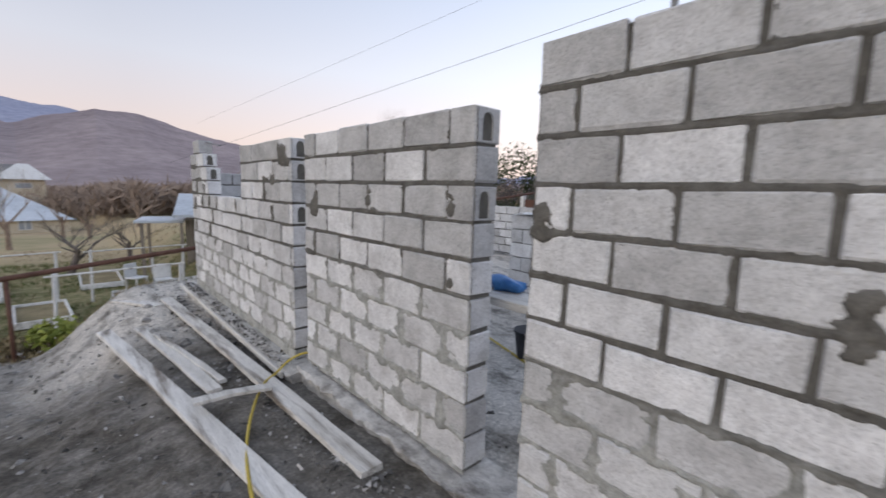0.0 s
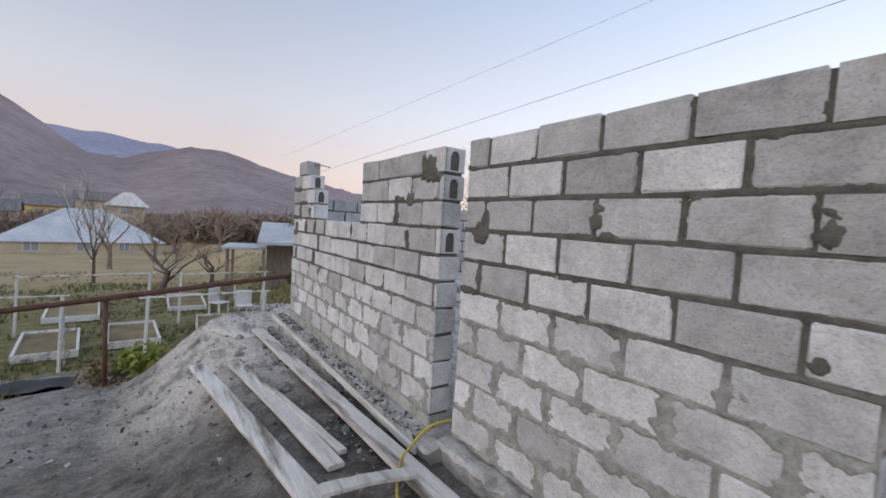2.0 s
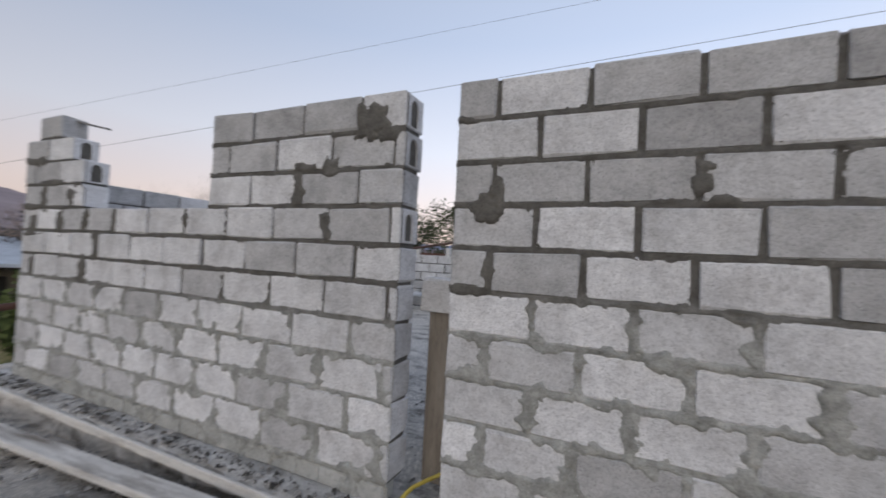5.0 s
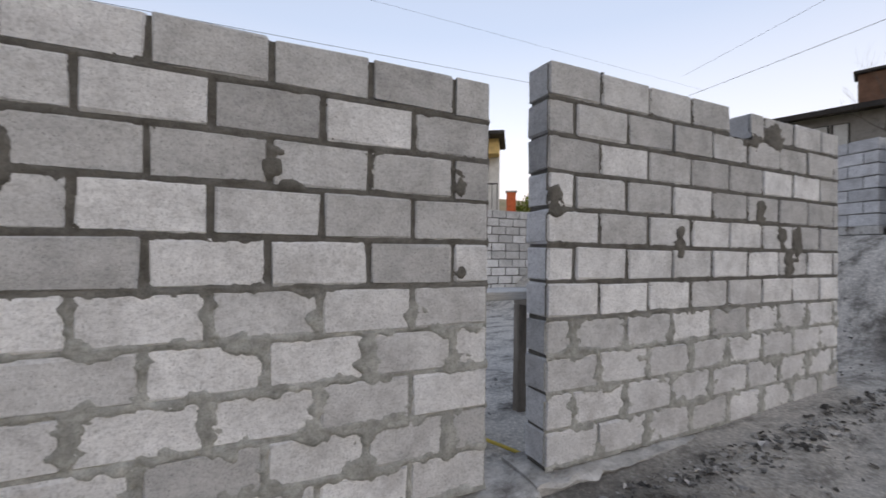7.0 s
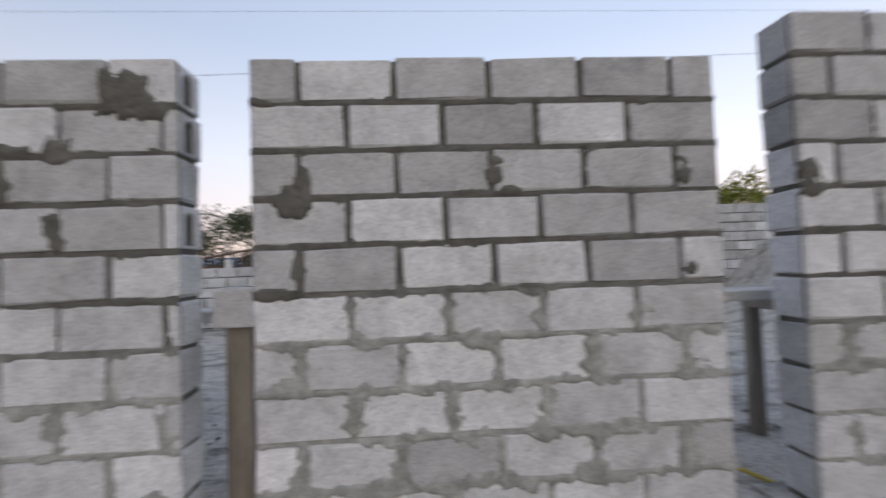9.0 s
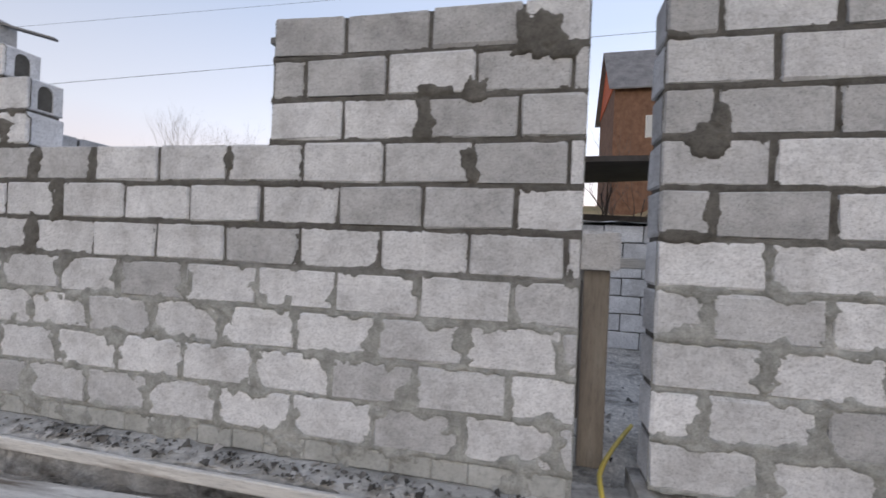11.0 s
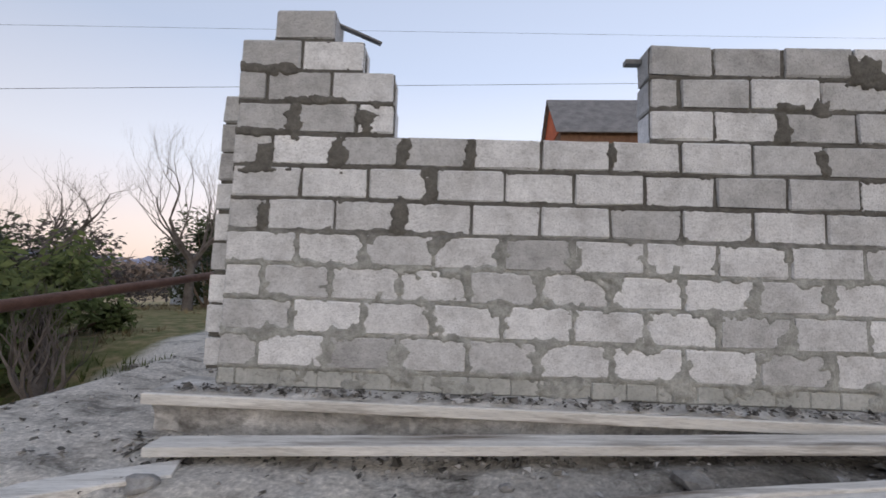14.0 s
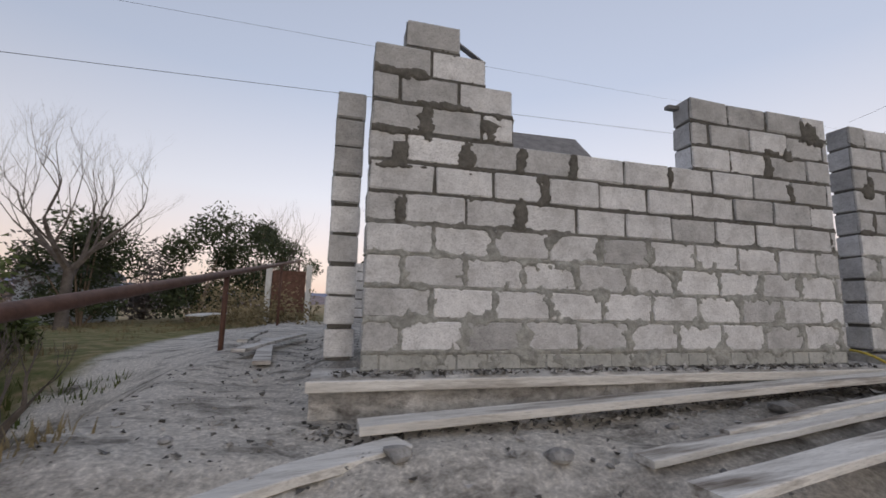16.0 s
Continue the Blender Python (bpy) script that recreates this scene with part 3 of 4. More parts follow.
def footing(name, lo, hi, top, x0, depth, seed, label):
    """Rough poured footing with a ragged lip."""
    bm = bmesh.new()
    n = int((hi - lo) / 0.035) + 1
    prof = [(0.34, 0.0), (0.1, 0.0), (0.015, -0.012), (0.0, -0.03), (0.02, -0.07), (0.035, -0.15), (0.03, -depth)]
    rows = []
    for i in range(n + 1):
        y = lo + (hi - lo) * i / n
        row = []
        for k, (px, pz) in enumerate(prof):
            j = noise.noise(Vector((y * 2.2, k * 0.8, seed))) * 0.035 + noise.noise(Vector((y * 9, k * 2.3, seed))) * 0.035
            w = 0 if k == 0 else 1
            row.append(bm.verts.new((x0 + px + w * j, y, top + pz + (0.35 * j if k < 4 else 0))))
        rows.append(row)
    for u, w in zip(rows, rows[1:]):
        for k in range(len(prof) - 1):
            bm.faces.new((u[k], u[k + 1], w[k + 1], w[k]))
    for r in (rows[0], rows[-1]):
        c = bm.verts.new((x0 + 0.34, r[0].co.y, top - depth))
        bm.faces.new(r + [c])
    return tagged(part(name, bm, M_FOUND), label, "foundation", kind="structure")


footing("foundation_3", 3.5, 8.0, -0.1, 1.6, 0.7, 1, "rough poured concrete footing with a ragged lip")
footing("foundation_2", 1.2, 3.5, -0.02, 1.66, 0.6, 2, "rough poured concrete footing under the block wall")
footing("foundation_1", -2.25, 1.2, -0.005, 1.68, 0.5, 3, "rough poured concrete footing under the block wall")
bm = bmesh.new()
rr = random.Random(3)
y = 3.78
while y < 7.68:
    w = rr.uniform(0.16, 0.26)
    box(bm, (rr.uniform(0, 0.01), y, -0.095), (0.12, min(y + w, 7.72), -0.004), 0.006)
    y += w + rr.uniform(0.003, 0.008)
levelling = part("levelling_course", bm, M_POINT, wall_a, "thin levelling course of cut pieces")
levelling["kind"] = "stuff"


form = part("form_board", box(bmesh.new(), (1.565, 3.62, -0.175), (1.592, 8.02, -0.115), 0.005), M_WOOD)
tagged(form, "pale formwork board set along the footing lip", "board")
# ---- boards ----
def board(name, a, b, width, thick, label, group="", seed=1, mat=M_WOOD):
    """A sawn board from a to b (centre of its underside), slightly bowed, with worn ends."""
    a, b = Vector(a), Vector(b)
    rnd = random.Random(seed)
    L = (b - a).length
    bm = bmesh.new()
    n = 10
    rows = []
    for i in range(n + 1):
        t = i / n
        s = 0.012 * math.sin(t * math.pi) * rnd.uniform(0.8, 1.2)
        e = rnd.uniform(-0.004, 0.004)
        w = width / 2 + e
        c = 0.004
        rows.append([bm.verts.new((x, t * L, z + s)) for x, z in ((-w, c), (-w + c, 0), (w - c, 0), (w, c), (w, thick - c), (w - c, thick), (-w + c, thick), (-w, thick - c))])
    for u, v in zip(rows, rows[1:]):
        for k in range(8):
            bm.faces.new((u[k], u[(k + 1) % 8], v[(k + 1) % 8], v[k]))
    bm.faces.new(rows[0])
    bm.faces.new(rows[-1][::-1])
    ob = part(name, bm, mat)
    d = (b - a).normalized()
    side = d.cross(Vector((0, 0, 1))).normalized()
    up = side.cross(d)
    ob.matrix_world = Matrix(((side.x, d.x, up.x, a.x), (side.y, d.y, up.y, a.y), (side.z, d.z, up.z, a.z), (0, 0, 0, 1)))
    return tagged(ob, label, "board", group)


def on(x, y, up=0.0):
    return (x, y, gz(x, y) + up)


board("long_board", (1.32, 7.75, -0.31), (1.45, 1.9, -0.1), 0.15, 0.045, "long grey sawn board lying along the wall", "boards", 1)
board("board", (0.47, 6.6, -0.36), (1.02, 1.7, -0.1), 0.15, 0.04, "weathered wide board lying on dark soil", "boards", 2)
board("board", (0.84, 6.55, -0.37), (1.06, 3.75, -0.2), 0.12, 0.035, "weathered board with dark stains on soil", "boards", 3)
board("batten", (0.93, 6.0, -0.31), (1.16, 3.9, -0.2), 0.06, 0.035, "narrow weathered batten lying on soil", "boards", 4)
board("short_board", (0.82, 3.36, -0.06), (1.36, 3.28, -0.07), 0.09, 0.03, "short offcut laid across two boards", "boards", 5)
board("board", (0.72, 8.75, -0.46), (1.2, 7.55, -0.36), 0.16, 0.04, "pale board lying at the corner of the footing", "boards", 6)


# ---- fence along the slope ----
def rail_z(x):
    return 0.075 + 0.114 * x


fence = thing("pipe_fence", "rusty brown pipe rail welded on thin steel posts", "fence", Matrix.Translation((0, 9.2, 0)))
bm = tube(bmesh.new(), [(x, 0.012 * math.sin(x * 1.3), rail_z(x)) for x in np.linspace(-9, 17, 27)], 0.042, 10)
part("rail", bm, M_RUST, fence, smooth=True)
for px in (-6.0, -0.55, 4.95, 10.4, 15.8):
    g = min(gz(px, 9.2), rail_z(px) - 0.75)
    part("post", tube(bmesh.new(), [(px, 0, g - 0.3), (px, 0, rail_z(px) - 0.01)], 0.032, 8), M_RUST, fence, smooth=True)


# ---- trees and shrubs ----
def grow(bm, p, d, length, r, depth, rnd, spread, lift, sides=5):
    steps = 4
    pts, rad = [p.copy()], [r]
    for i in range(steps):
        d = (d + Vector((rnd.uniform(-1, 1), rnd.uniform(-1, 1), rnd.uniform(-0.6, 1))) * 0.16 + Vector((0, 0, lift))).normalized()
        p = p + d * length / steps
        pts.append(p.copy())
        rad.append(r * (1 - 0.42 * (i + 1) / steps))
    tube(bm, pts, rad, sides if r > 0.02 else 3, False)
    if depth == 0:
        return
    for k in range(rnd.choice((2, 3, 3))):
        axis = Vector((rnd.uniform(-1, 1), rnd.uniform(-1, 1), rnd.uniform(-0.2, 0.5))).normalized()
        nd = (d + axis * spread).normalized()
        q = pts[-1] if k == 0 else pts[rnd.choice((2, 3, 4))]
        grow(bm, q, nd, length * rnd.uniform(0.62, 0.86), rad[-1] * rnd.uniform(0.62, 0.9), depth - 1, rnd, spread, lift, sides)


def bare_tree(x, y, h, seed, label, depth=5, r=0.1, spread=0.75, lean=(0, 0), z=None, mat=None, lift=0.05, group="bare trees"):
    rnd = random.Random(seed)
    base = Vector((x, y, (gz(x, y) if z is None else z) - 0.1))
    t = thing("bare_tree", label, "tree", Matrix.Translation(base), group)
    bm = bmesh.new()
    trunk = [(lean[0] * f * h * 0.3, lean[1] * f * h * 0.3, f * h * 0.3) for f in (0, 0.35, 0.7, 1)]
    tube(bm, trunk, [r * 1.25, r, r * 0.9, r * 0.82], 8, False)
    part("trunk", bm, mat or M_BARK, t, smooth=True)
    bm = bmesh.new()
    top = Vector(trunk[-1])
    for k in range(4):
        a = k * math.pi / 2 + rnd.uniform(-0.6, 0.6)
        d = Vector((math.cos(a) * spread, math.sin(a) * spread, rnd.uniform(0.7, 1.2))).normalized()
        grow(bm, top - Vector((0, 0, 0.12 * h * rnd.random())), d, h * 0.26, r * rnd.uniform(0.45, 0.7), depth - 1, rnd, spread * 0.85, lift)
    part("crown", bm, mat or M_BARK, t)
    return t


def leaf_bush(x, y, w, h, seed, name, label, mat, count=900, leaf=0.06, z=None, stems=8, group=""):
    rnd = random.Random(seed)
    t = thing(name, label, "bush", Matrix.Translation((x, y, (gz(x, y) if z is None else z) - 0.05)), group)
    lobes = [(rnd.uniform(-0.7, 0.7) * w, rnd.uniform(-0.5, 0.5) * w, h * rnd.uniform(0.14, 0.84), w * rnd.uniform(0.25, 0.45)) for _ in range(13)]
    bm = bmesh.new()
    for lx, ly, lz, lr in lobes[:stems]:
        tube(bm, [(lx * 0.1, ly * 0.1, 0), (lx * 0.5, ly * 0.5, lz * 0.5), (lx, ly, lz), (lx * 1.15, ly * 1.15, lz + lr)], [0.03, 0.022, 0.014, 0.004], 4, False)
    part("stem", bm, M_TWIG, t)["kind"] = "stuff"
    bm = bmesh.new()
    for i in range(count):
        lx, ly, lz, lr = rnd.choice(lobes)
        v = Vector((rnd.gauss(0, 1), rnd.gauss(0, 1), rnd.gauss(0, 1))).normalized() * lr * rnd.uniform(0.35, 1.15)
        p = Vector((lx, ly, lz)) + v
        if p.z < 0.03:
            continue
        a = Vector((rnd.uniform(-1, 1), rnd.uniform(-1, 1), rnd.uniform(-1, 1))).normalized()
        b = a.orthogonal().normalized()
        s = leaf * rnd.uniform(0.5, 1.3)
        q = [bm.verts.new(p + a * s * u + b * s * 0.45 * w2) for u, w2 in ((-1, 0), (0, -1), (1, 0.1), (0, 1))]
        bm.faces.new(q)
    part("foliage", bm, mat, t)["kind"] = "stuff"
    return t


bare_tree(11.4, 14.2, 5.2, 21, "tall leafless tree with a wide forked crown", 7, 0.13, 0.72)
bare_tree(10.0, 16.4, 4.2, 22, "leafless leaning tree behind the fence", 6, 0.12, 0.9, (-0.6, 0.2))
bare_tree(3.75, 10.5, 1.5, 23, "leafless twiggy tree by the pipe fence", 5, 0.09, 0.7, (-0.3, 0.1), lift=0.12)
bare_tree(4.15, 11.2, 1.6, 26, "leafless twiggy tree by the pipe fence", 5, 0.08, 0.8, (0.2, 0.1), lift=0.12)
bare_tree(24, 10.5, 6.5, 24, "leafless tree above dark bushes", 5, 0.11, 0.6)
bare_tree(17, 16, 5.2, 25, "leafless tree above dark bushes", 5, 0.1, 0.6)
leaf_bush(4.1, 11.9, 1.15, 1.9, 31, "evergreen_bush", "dense dark green evergreen bush behind the fence", M_WEED, 5200, 0.075)
leaf_bush(5.4, 12.6, 1.3, 1.6, 32, "evergreen_bush", "dense dark green evergreen bush behind the fence", M_WEED, 4200, 0.075)
for k, (bx, by, bw, bh) in enumerate(((15.5, 12.6, 1.7, 4.3), (18, 11.6, 1.9, 5.6), (21, 11.2, 2.0, 5.6), (24.5, 10.0, 1.8, 5.0), (13.4, 14.8, 1.8, 3.2), (10.0, 17.5, 2.0, 2.6), (7.2, 17.5, 2.0, 2.4))):
    leaf_bush(bx, by, bw, bh, 40 + k, "dark_bush", "tall dark bush against the dusk sky", M_LEAF, 5200, 0.085, group="dark bushes")
for k, (bx, by, bw, bh) in enumerate(((6.4, 19.5, 2.0, 2.6), (9.6, 19.0, 2.2, 3.0), (12.6, 18.2, 2.2, 3.0), (16.4, 17.0, 2.2, 3.4), (19.5, 15.5, 2.2, 3.2))):
    leaf_bush(bx, by, bw, bh, 140 + k, "bare_bush", "tangled leafless brown bush behind the garden", M_BARK, 3200, 0.1, group="bare bushes")
leaf_bush(-0.15, 9.35, 0.42, 0.6, 50, "shrub", "yellow-green leafy shrub at the fence post", M_SHRUB, 420, 0.07, stems=6)
leaf_bush(-0.6, 9.45, 0.4, 0.4, 51, "shrub", "brown and green weeds at the fence post", M_DRYGRASS, 500, 0.05, stems=6)
leaf_bush(13.5, 10.4, 2.6, 0.75, 52, "grass_mound", "overgrown mound of olive grass beyond the fence", M_DRYGRASS, 6000, 0.07, stems=3)
leaf_bush(4.3, 15.5, 0.7, 1.0, 53, "shrub", "small dark green conifer shrub by the garden path", M_LEAF, 900, 0.06)
bare_tree(0.2, 22, 3.3, 61, "pruned leafless fruit tree with a spreading crown", 5, 0.12, 1.2, (0.3, 0), lift=0.0)
bare_tree(2.4, 25, 3.2, 62, "leafless fruit tree in the garden", 5, 0.1, 1.1, lift=0.0)
bare_tree(-9.5, 40, 6, 63, "leafless tree in the meadow", 5, 0.16, 1.0)
bare_tree(-2.4, 27, 4.8, 64, "thin leafless tree in the garden", 5, 0.07, 0.4)
bare_tree(-4.2, 45, 7, 65, "pale leafless tree before the long house", 5, 0.13, 0.5, mat=M_WOOD)
rt = random.Random(9)
for k in range(26):
    tx, ty = rt.uniform(-3, 26), rt.uniform(32, 85)
    if abs(tx + 7) < 9 and 50 < ty < 70:
        continue
    bare_tree(tx, ty, rt.uniform(4, 7.5), 100 + k, "leafless brown tree in the orchard", 4, 0.13, 0.8, mat=M_TWIG, group="orchard trees")


def thicket():
    """Leafless scrub that covers the far side of the valley."""
    rnd = random.Random(12)
    bm = bmesh.new()
    for i in range(15000):
        r = 62 * (5.2 ** rnd.random())
        a = radians(rnd.uniform(38, 116))
        x, y = r * math.cos(a), r * math.sin(a)
        if r < 90 and -24 < x < 4:
            continue
        f = max(0.0, (r / 620 - 0.28) / 0.72)
        z = gz(x, y) if f == 0 else -7 * (1 - f) + 0.5
        h = rnd.uniform(1.8, 4.6)
        w = h * rnd.uniform(0.3, 0.5)
        c = Vector((x, y, max(z, -5.4)))
        for j in range(12):
            q = c + Vector((rnd.gauss(0, w * 0.5), rnd.gauss(0, w * 0.5), h * rnd.uniform(0.25, 0.95)))
            e = Vector((rnd.gauss(0, 1), rnd.gauss(0, 1), rnd.uniform(0.3, 1.5))).normalized() * h * 0.28
            s = e.orthogonal().normalized() * h * 0.05
            bm.faces.new([bm.verts.new(u) for u in (q - e, q + s, q + e * 1.2, q - s * 0.7)])
    return tagged(part("far_thicket", bm, M_TWIG), "leafless brown scrub across the valley", "scrub", kind="stuff")


thicket()


# ---- houses ----
def house(name, label, m, w, d, h, roof_h, wall_mat, roof_mat, windows=(), gable=None, over=0.4, chimney=None, hip=0.0):
    """A gabled house; ridge along local x. windows: (x, z, width, height) on the face at y = 0."""
    t = thing(name, label, "house", m)
    bm = bmesh.new()
    box(bm, (0, 0, -4.0), (w, d, h))
    part("wall", bm, wall_mat, t)
    for x in () if hip else (0.0, w):
        bm = bmesh.new()
        s = 0.06 if x else -0.06
        v = [bm.verts.new((x + k, yy, zz)) for k in (0, s) for yy, zz in ((0, h), (d, h), (d / 2, h + roof_h))]
        bm.faces.new(v[:3])
        bm.faces.new(v[3:])
        for i in range(3):
            j = (i + 1) % 3
            bm.faces.new((v[i], v[j], v[3 + j], v[3 + i]))
        part("gable", bm, gable or wall_mat, t)
    if hip:
        bm = bmesh.new()
        e = [bm.verts.new(p) for p in ((-over, -over, h - 0.15), (w + over, -over, h - 0.15), (w + over, d + over, h - 0.15), (-over, d + over, h - 0.15))]
        r0, r1 = bm.verts.new((hip, d / 2, h + roof_h)), bm.verts.new((w - hip, d / 2, h + roof_h))
        for q in ((e[0], e[1], r1, r0), (e[1], e[2], r1), (e[2], e[3], r0, r1), (e[3], e[0], r0), (e[3], e[2], e[1], e[0])):
            bm.faces.new(q)
        part("roof", bm, roof_mat, t)
    for sgn in () if hip else (0, 1):
        bm = bmesh.new()
        n = 1
        slope = roof_h / (d / 2)
        for i in range(n):
            x0, x1 = -over + (w + 2 * over) * i / n, -over + (w + 2 * over) * (i + 1) / n - 0.02
            a, b = (-over, h - over * slope), (d / 2, h + roof_h)
            if sgn:
                a, b = (d + over, h - over * slope), (d / 2, h + roof_h)
            v = [bm.verts.new((x, yy, zz + k)) for k in (0.02, 0.12) for x, (yy, zz) in ((x0, a), (x1, a), (x1, b), (x0, b))]
            for q in ((0, 1, 2, 3), (7, 6, 5, 4), (0, 4, 5, 1), (1, 5, 6, 2), (2, 6, 7, 3), (3, 7, 4, 0)):
                bm.faces.new([v[k] for k in q])
        part("roof", bm, roof_mat, t)
    for x, z, ww, hh in windows:
        win = part("window", box(bmesh.new(), (x, -0.04, z), (x + ww, 0.02, z + hh), 0.015), M_WHITE, t)
        for k in range(2):
            xa = x + 0.06 + k * (ww - 0.06) / 2
            part("pane", boxed((xa, -0.055, z + 0.06), (xa + (ww - 0.18) / 2, -0.035, z + hh - 0.06)), M_PANE, win)
    if chimney:
        cx, cy, cw, ch = chimney
        c = part("chimney", boxed((cx, cy, h), (cx + cw, cy + cw * 0.7, h + ch), 0.02), M_BRICK, t)
        part("cap", boxed((cx - 0.12, cy - 0.12, h + ch), (cx + cw + 0.12, cy + cw * 0.7 + 0.12, h + ch + 0.14), 0.02), M_DARKROOF, c)
    return t


def facing(x, y, z, yaw):
    return pose(x, y, z, 0, 0, yaw)


house("long_house", "long low cream house with a pale blue metal roof", facing(-12.8, 58, -4.5, 8), 13.5, 9, 1.9, 3.3, M_CREAM, M_TIN, [(2, 0.8, 1.2, 1.1), (6.0, 0.8, 1.2, 1.1), (9.5, 0.8, 1.0, 1.0)], hip=5.0)
house("cabin", "small cabin with a pale hipped roof", facing(-7, 96, -1.2, 0), 5, 5, 2.6, 2.4, M_CREAM, M_WHITE, [(1.5, 1.0, 2, 0.9)], M_CREAM, 0.9, hip=1.8)
house("cabin", "small cream house among bare trees", facing(-24, 92, -3.0, 5), 6, 5, 2.6, 1.6, M_CREAM, M_SLATE, [(1, 1, 1, 1)])
house("house", "house with a white roof and red walls", facing(12.0, 88, -5.0, -25), 7, 6, 2.8, 2.0, M_RED, M_WHITE, [(1.5, 1, 1, 1)])
house("house", "white house at the foot of the hill", facing(-33, 70, -4.5, 12), 9, 6, 2.4, 1.6, M_WHITE, M_SLATE, [(2, 0.8, 1.2, 1), (5.5, 0.8, 1.2, 1)])
house("house", "pale pink house among bare trees on the slope", facing(-18.2, 150.0, -0.7, 6), 11, 7, 3.2, 2.2, M_CREAM, M_SLATE, [(2, 1, 1.4, 1.2), (7, 1, 1.4, 1.2)], over=0.6)
house("house", "small yellow house among bare trees", facing(-24.5, 130.0, -2.7, 6), 8, 7, 3.2, 2.2, M_YELLOW, M_SLATE, [(2, 1, 1.4, 1.2), (4, 1, 1.4, 1.2)], over=0.6)
house("house", "low house among brown scrub", facing(29.7, 140.0, -3.9, 6), 9, 7, 3.2, 2.2, M_PLASTER, M_SLATE, [(2, 1, 1.4, 1.2), (5, 1, 1.4, 1.2)], over=0.6)
house("slate_house", "tall house with a grey slate roof and orange gable", facing(30, -1.1, 6.95, -92), 12.4, 8, 5.6, 4.0, M_BRICK, M_SLATE, [(2, 2, 1.5, 1.5), (7, 2, 1.5, 1.5)], M_ORANGE)

# house on the bank, its strip of windows under a dark roof
t = thing("bank_house", "grey rendered house with a dark overhanging roof and window strip", "house", facing(14.4, -21.3, 4.2, -161.4))
part("wall", boxed((0, 0, -2), (9.1, 7, 3.75)), M_PLASTER, t)
bm = bmesh.new()
v = [bm.verts.new(p) for p in ((-0.7, -0.8, 3.6), (9.8, -0.8, 3.75), (9.8, 7.6, 4.9), (-0.7, 7.6, 4.9), (-0.7, -0.8, 3.85), (9.8, -0.8, 4.0), (9.8, 7.6, 5.1), (-0.7, 7.6, 5.1))]
for q in ((0, 1, 2, 3), (7, 6, 5, 4), (0, 4, 5, 1), (1, 5, 6, 2), (2, 6, 7, 3), (3, 7, 4, 0)):
    bm.faces.new([v[k] for k in q])
part("roof", bm, M_DARKROOF, t)
for k in range(7):
    win = part("window", box(bmesh.new(), (0.2 + k * 0.72, -0.06, 1.9), (0.84 + k * 0.72, 0.02, 3.3), 0.02), M_DARKROOF, t)
    part("pane", boxed((0.27 + k * 0.72, -0.09, 2.0), (0.77 + k * 0.72, -0.065, 3.25)), M_WHITE, win)
c = part("chimney", boxed((5.4, 0.4, 3.6), (6.7, 1.4, 5.6), 0.03), M_BRICK, t)
part("cap", boxed((5.25, 0.25, 5.6), (6.85, 1.55, 5.75), 0.02), M_DARKROOF, c)
bare_tree(6.2, -18.5, 4.6, 71, "leafless tree before the grey house", 5, 0.09, 0.8)
bare_tree(-2.5, -17.5, 3.6, 72, "leafless tree on the bank", 5, 0.07, 0.8)

# yellow house behind the gap
t = thing("yellow_house", "yellow sided house with a terrace and white railing", "house", facing(19.5, -5.2, 2.5, -125))
part("wall", boxed((0, 1.5, -2), (4, 2.6, 3.65)), M_WHITE, t)
part("upper_wall", boxed((0, 0.6, 3.65), (4, 2.6, 4.4)), M_YELLOW, t)
part("roof", boxed((-0.6, -0.2, 4.4), (4.3, 3.0, 4.6), 0.03), M_DARKROOF, t)
rail = part("railing", boxed((0, 0.0, 2.0), (4, 0.05, 2.06)), M_DARKROOF, t)
for k in range(17):
    part("baluster", boxed((k * 0.248, 0.01, 0.8), (k * 0.248 + 0.03, 0.04, 2.0)), M_DARKROOF, rail)

t = thing("brick_pillar", "orange brick gate pillar with a flat cap", "pillar", facing(16.7, -9.2, 0.5, -30))
part("shaft", boxed((0, 0, -1), (0.42, 0.42, 3.6), 0.01), M_ORANGE, t)
part("cap", boxed((-0.05, -0.05, 3.602), (0.47, 0.47, 3.68), 0.01), M_FOUND, t)
# Yellow light on this foliage is put into the leaf colour.
leaf_bush(21, -13.5, 1.8, 5.2, 97, "yellow_bush", "pale yellow bush beyond the brick pillar, its light painted in", M_SHRUB, 2600, 0.13, z=0.5)

# shed in the garden
t = thing("garden_shed", "grey board shed with a slate lean-to roof and open porch", "shed", facing(2.35, 17.4, -1.75, -13))
part("wall", boxed((1.0, 0.9, -0.4), (4.4, 3.4, 1.95)), M_POST, t)
for k in range(14):
    part("plank", boxed((1.02 + k * 0.242, 0.87, 0.0), (1.02 + k * 0.242 + 0.225, 0.897, 1.93)), M_POST, t)
bm = bmesh.new()
v = [bm.verts.new(p) for p in ((0.7, -0.3, 2.1), (4.8, -0.3, 2.1), (4.8, 3.8, 2.75), (0.7, 3.8, 2.75))]
f = bm.faces.new(v)
r = bmesh.ops.extrude_face_region(bm, geom=[f])
bmesh.ops.translate(bm, vec=(0, 0, 0.09), verts=[e for e in r["geom"] if isinstance(e, bmesh.types.BMVert)])
part("roof", bm, M_TIN, t)
part("porch_roof", boxed((-0.5, 0.3, 1.86), (0.98, 2.6, 1.95), 0.01), M_TIN, t)
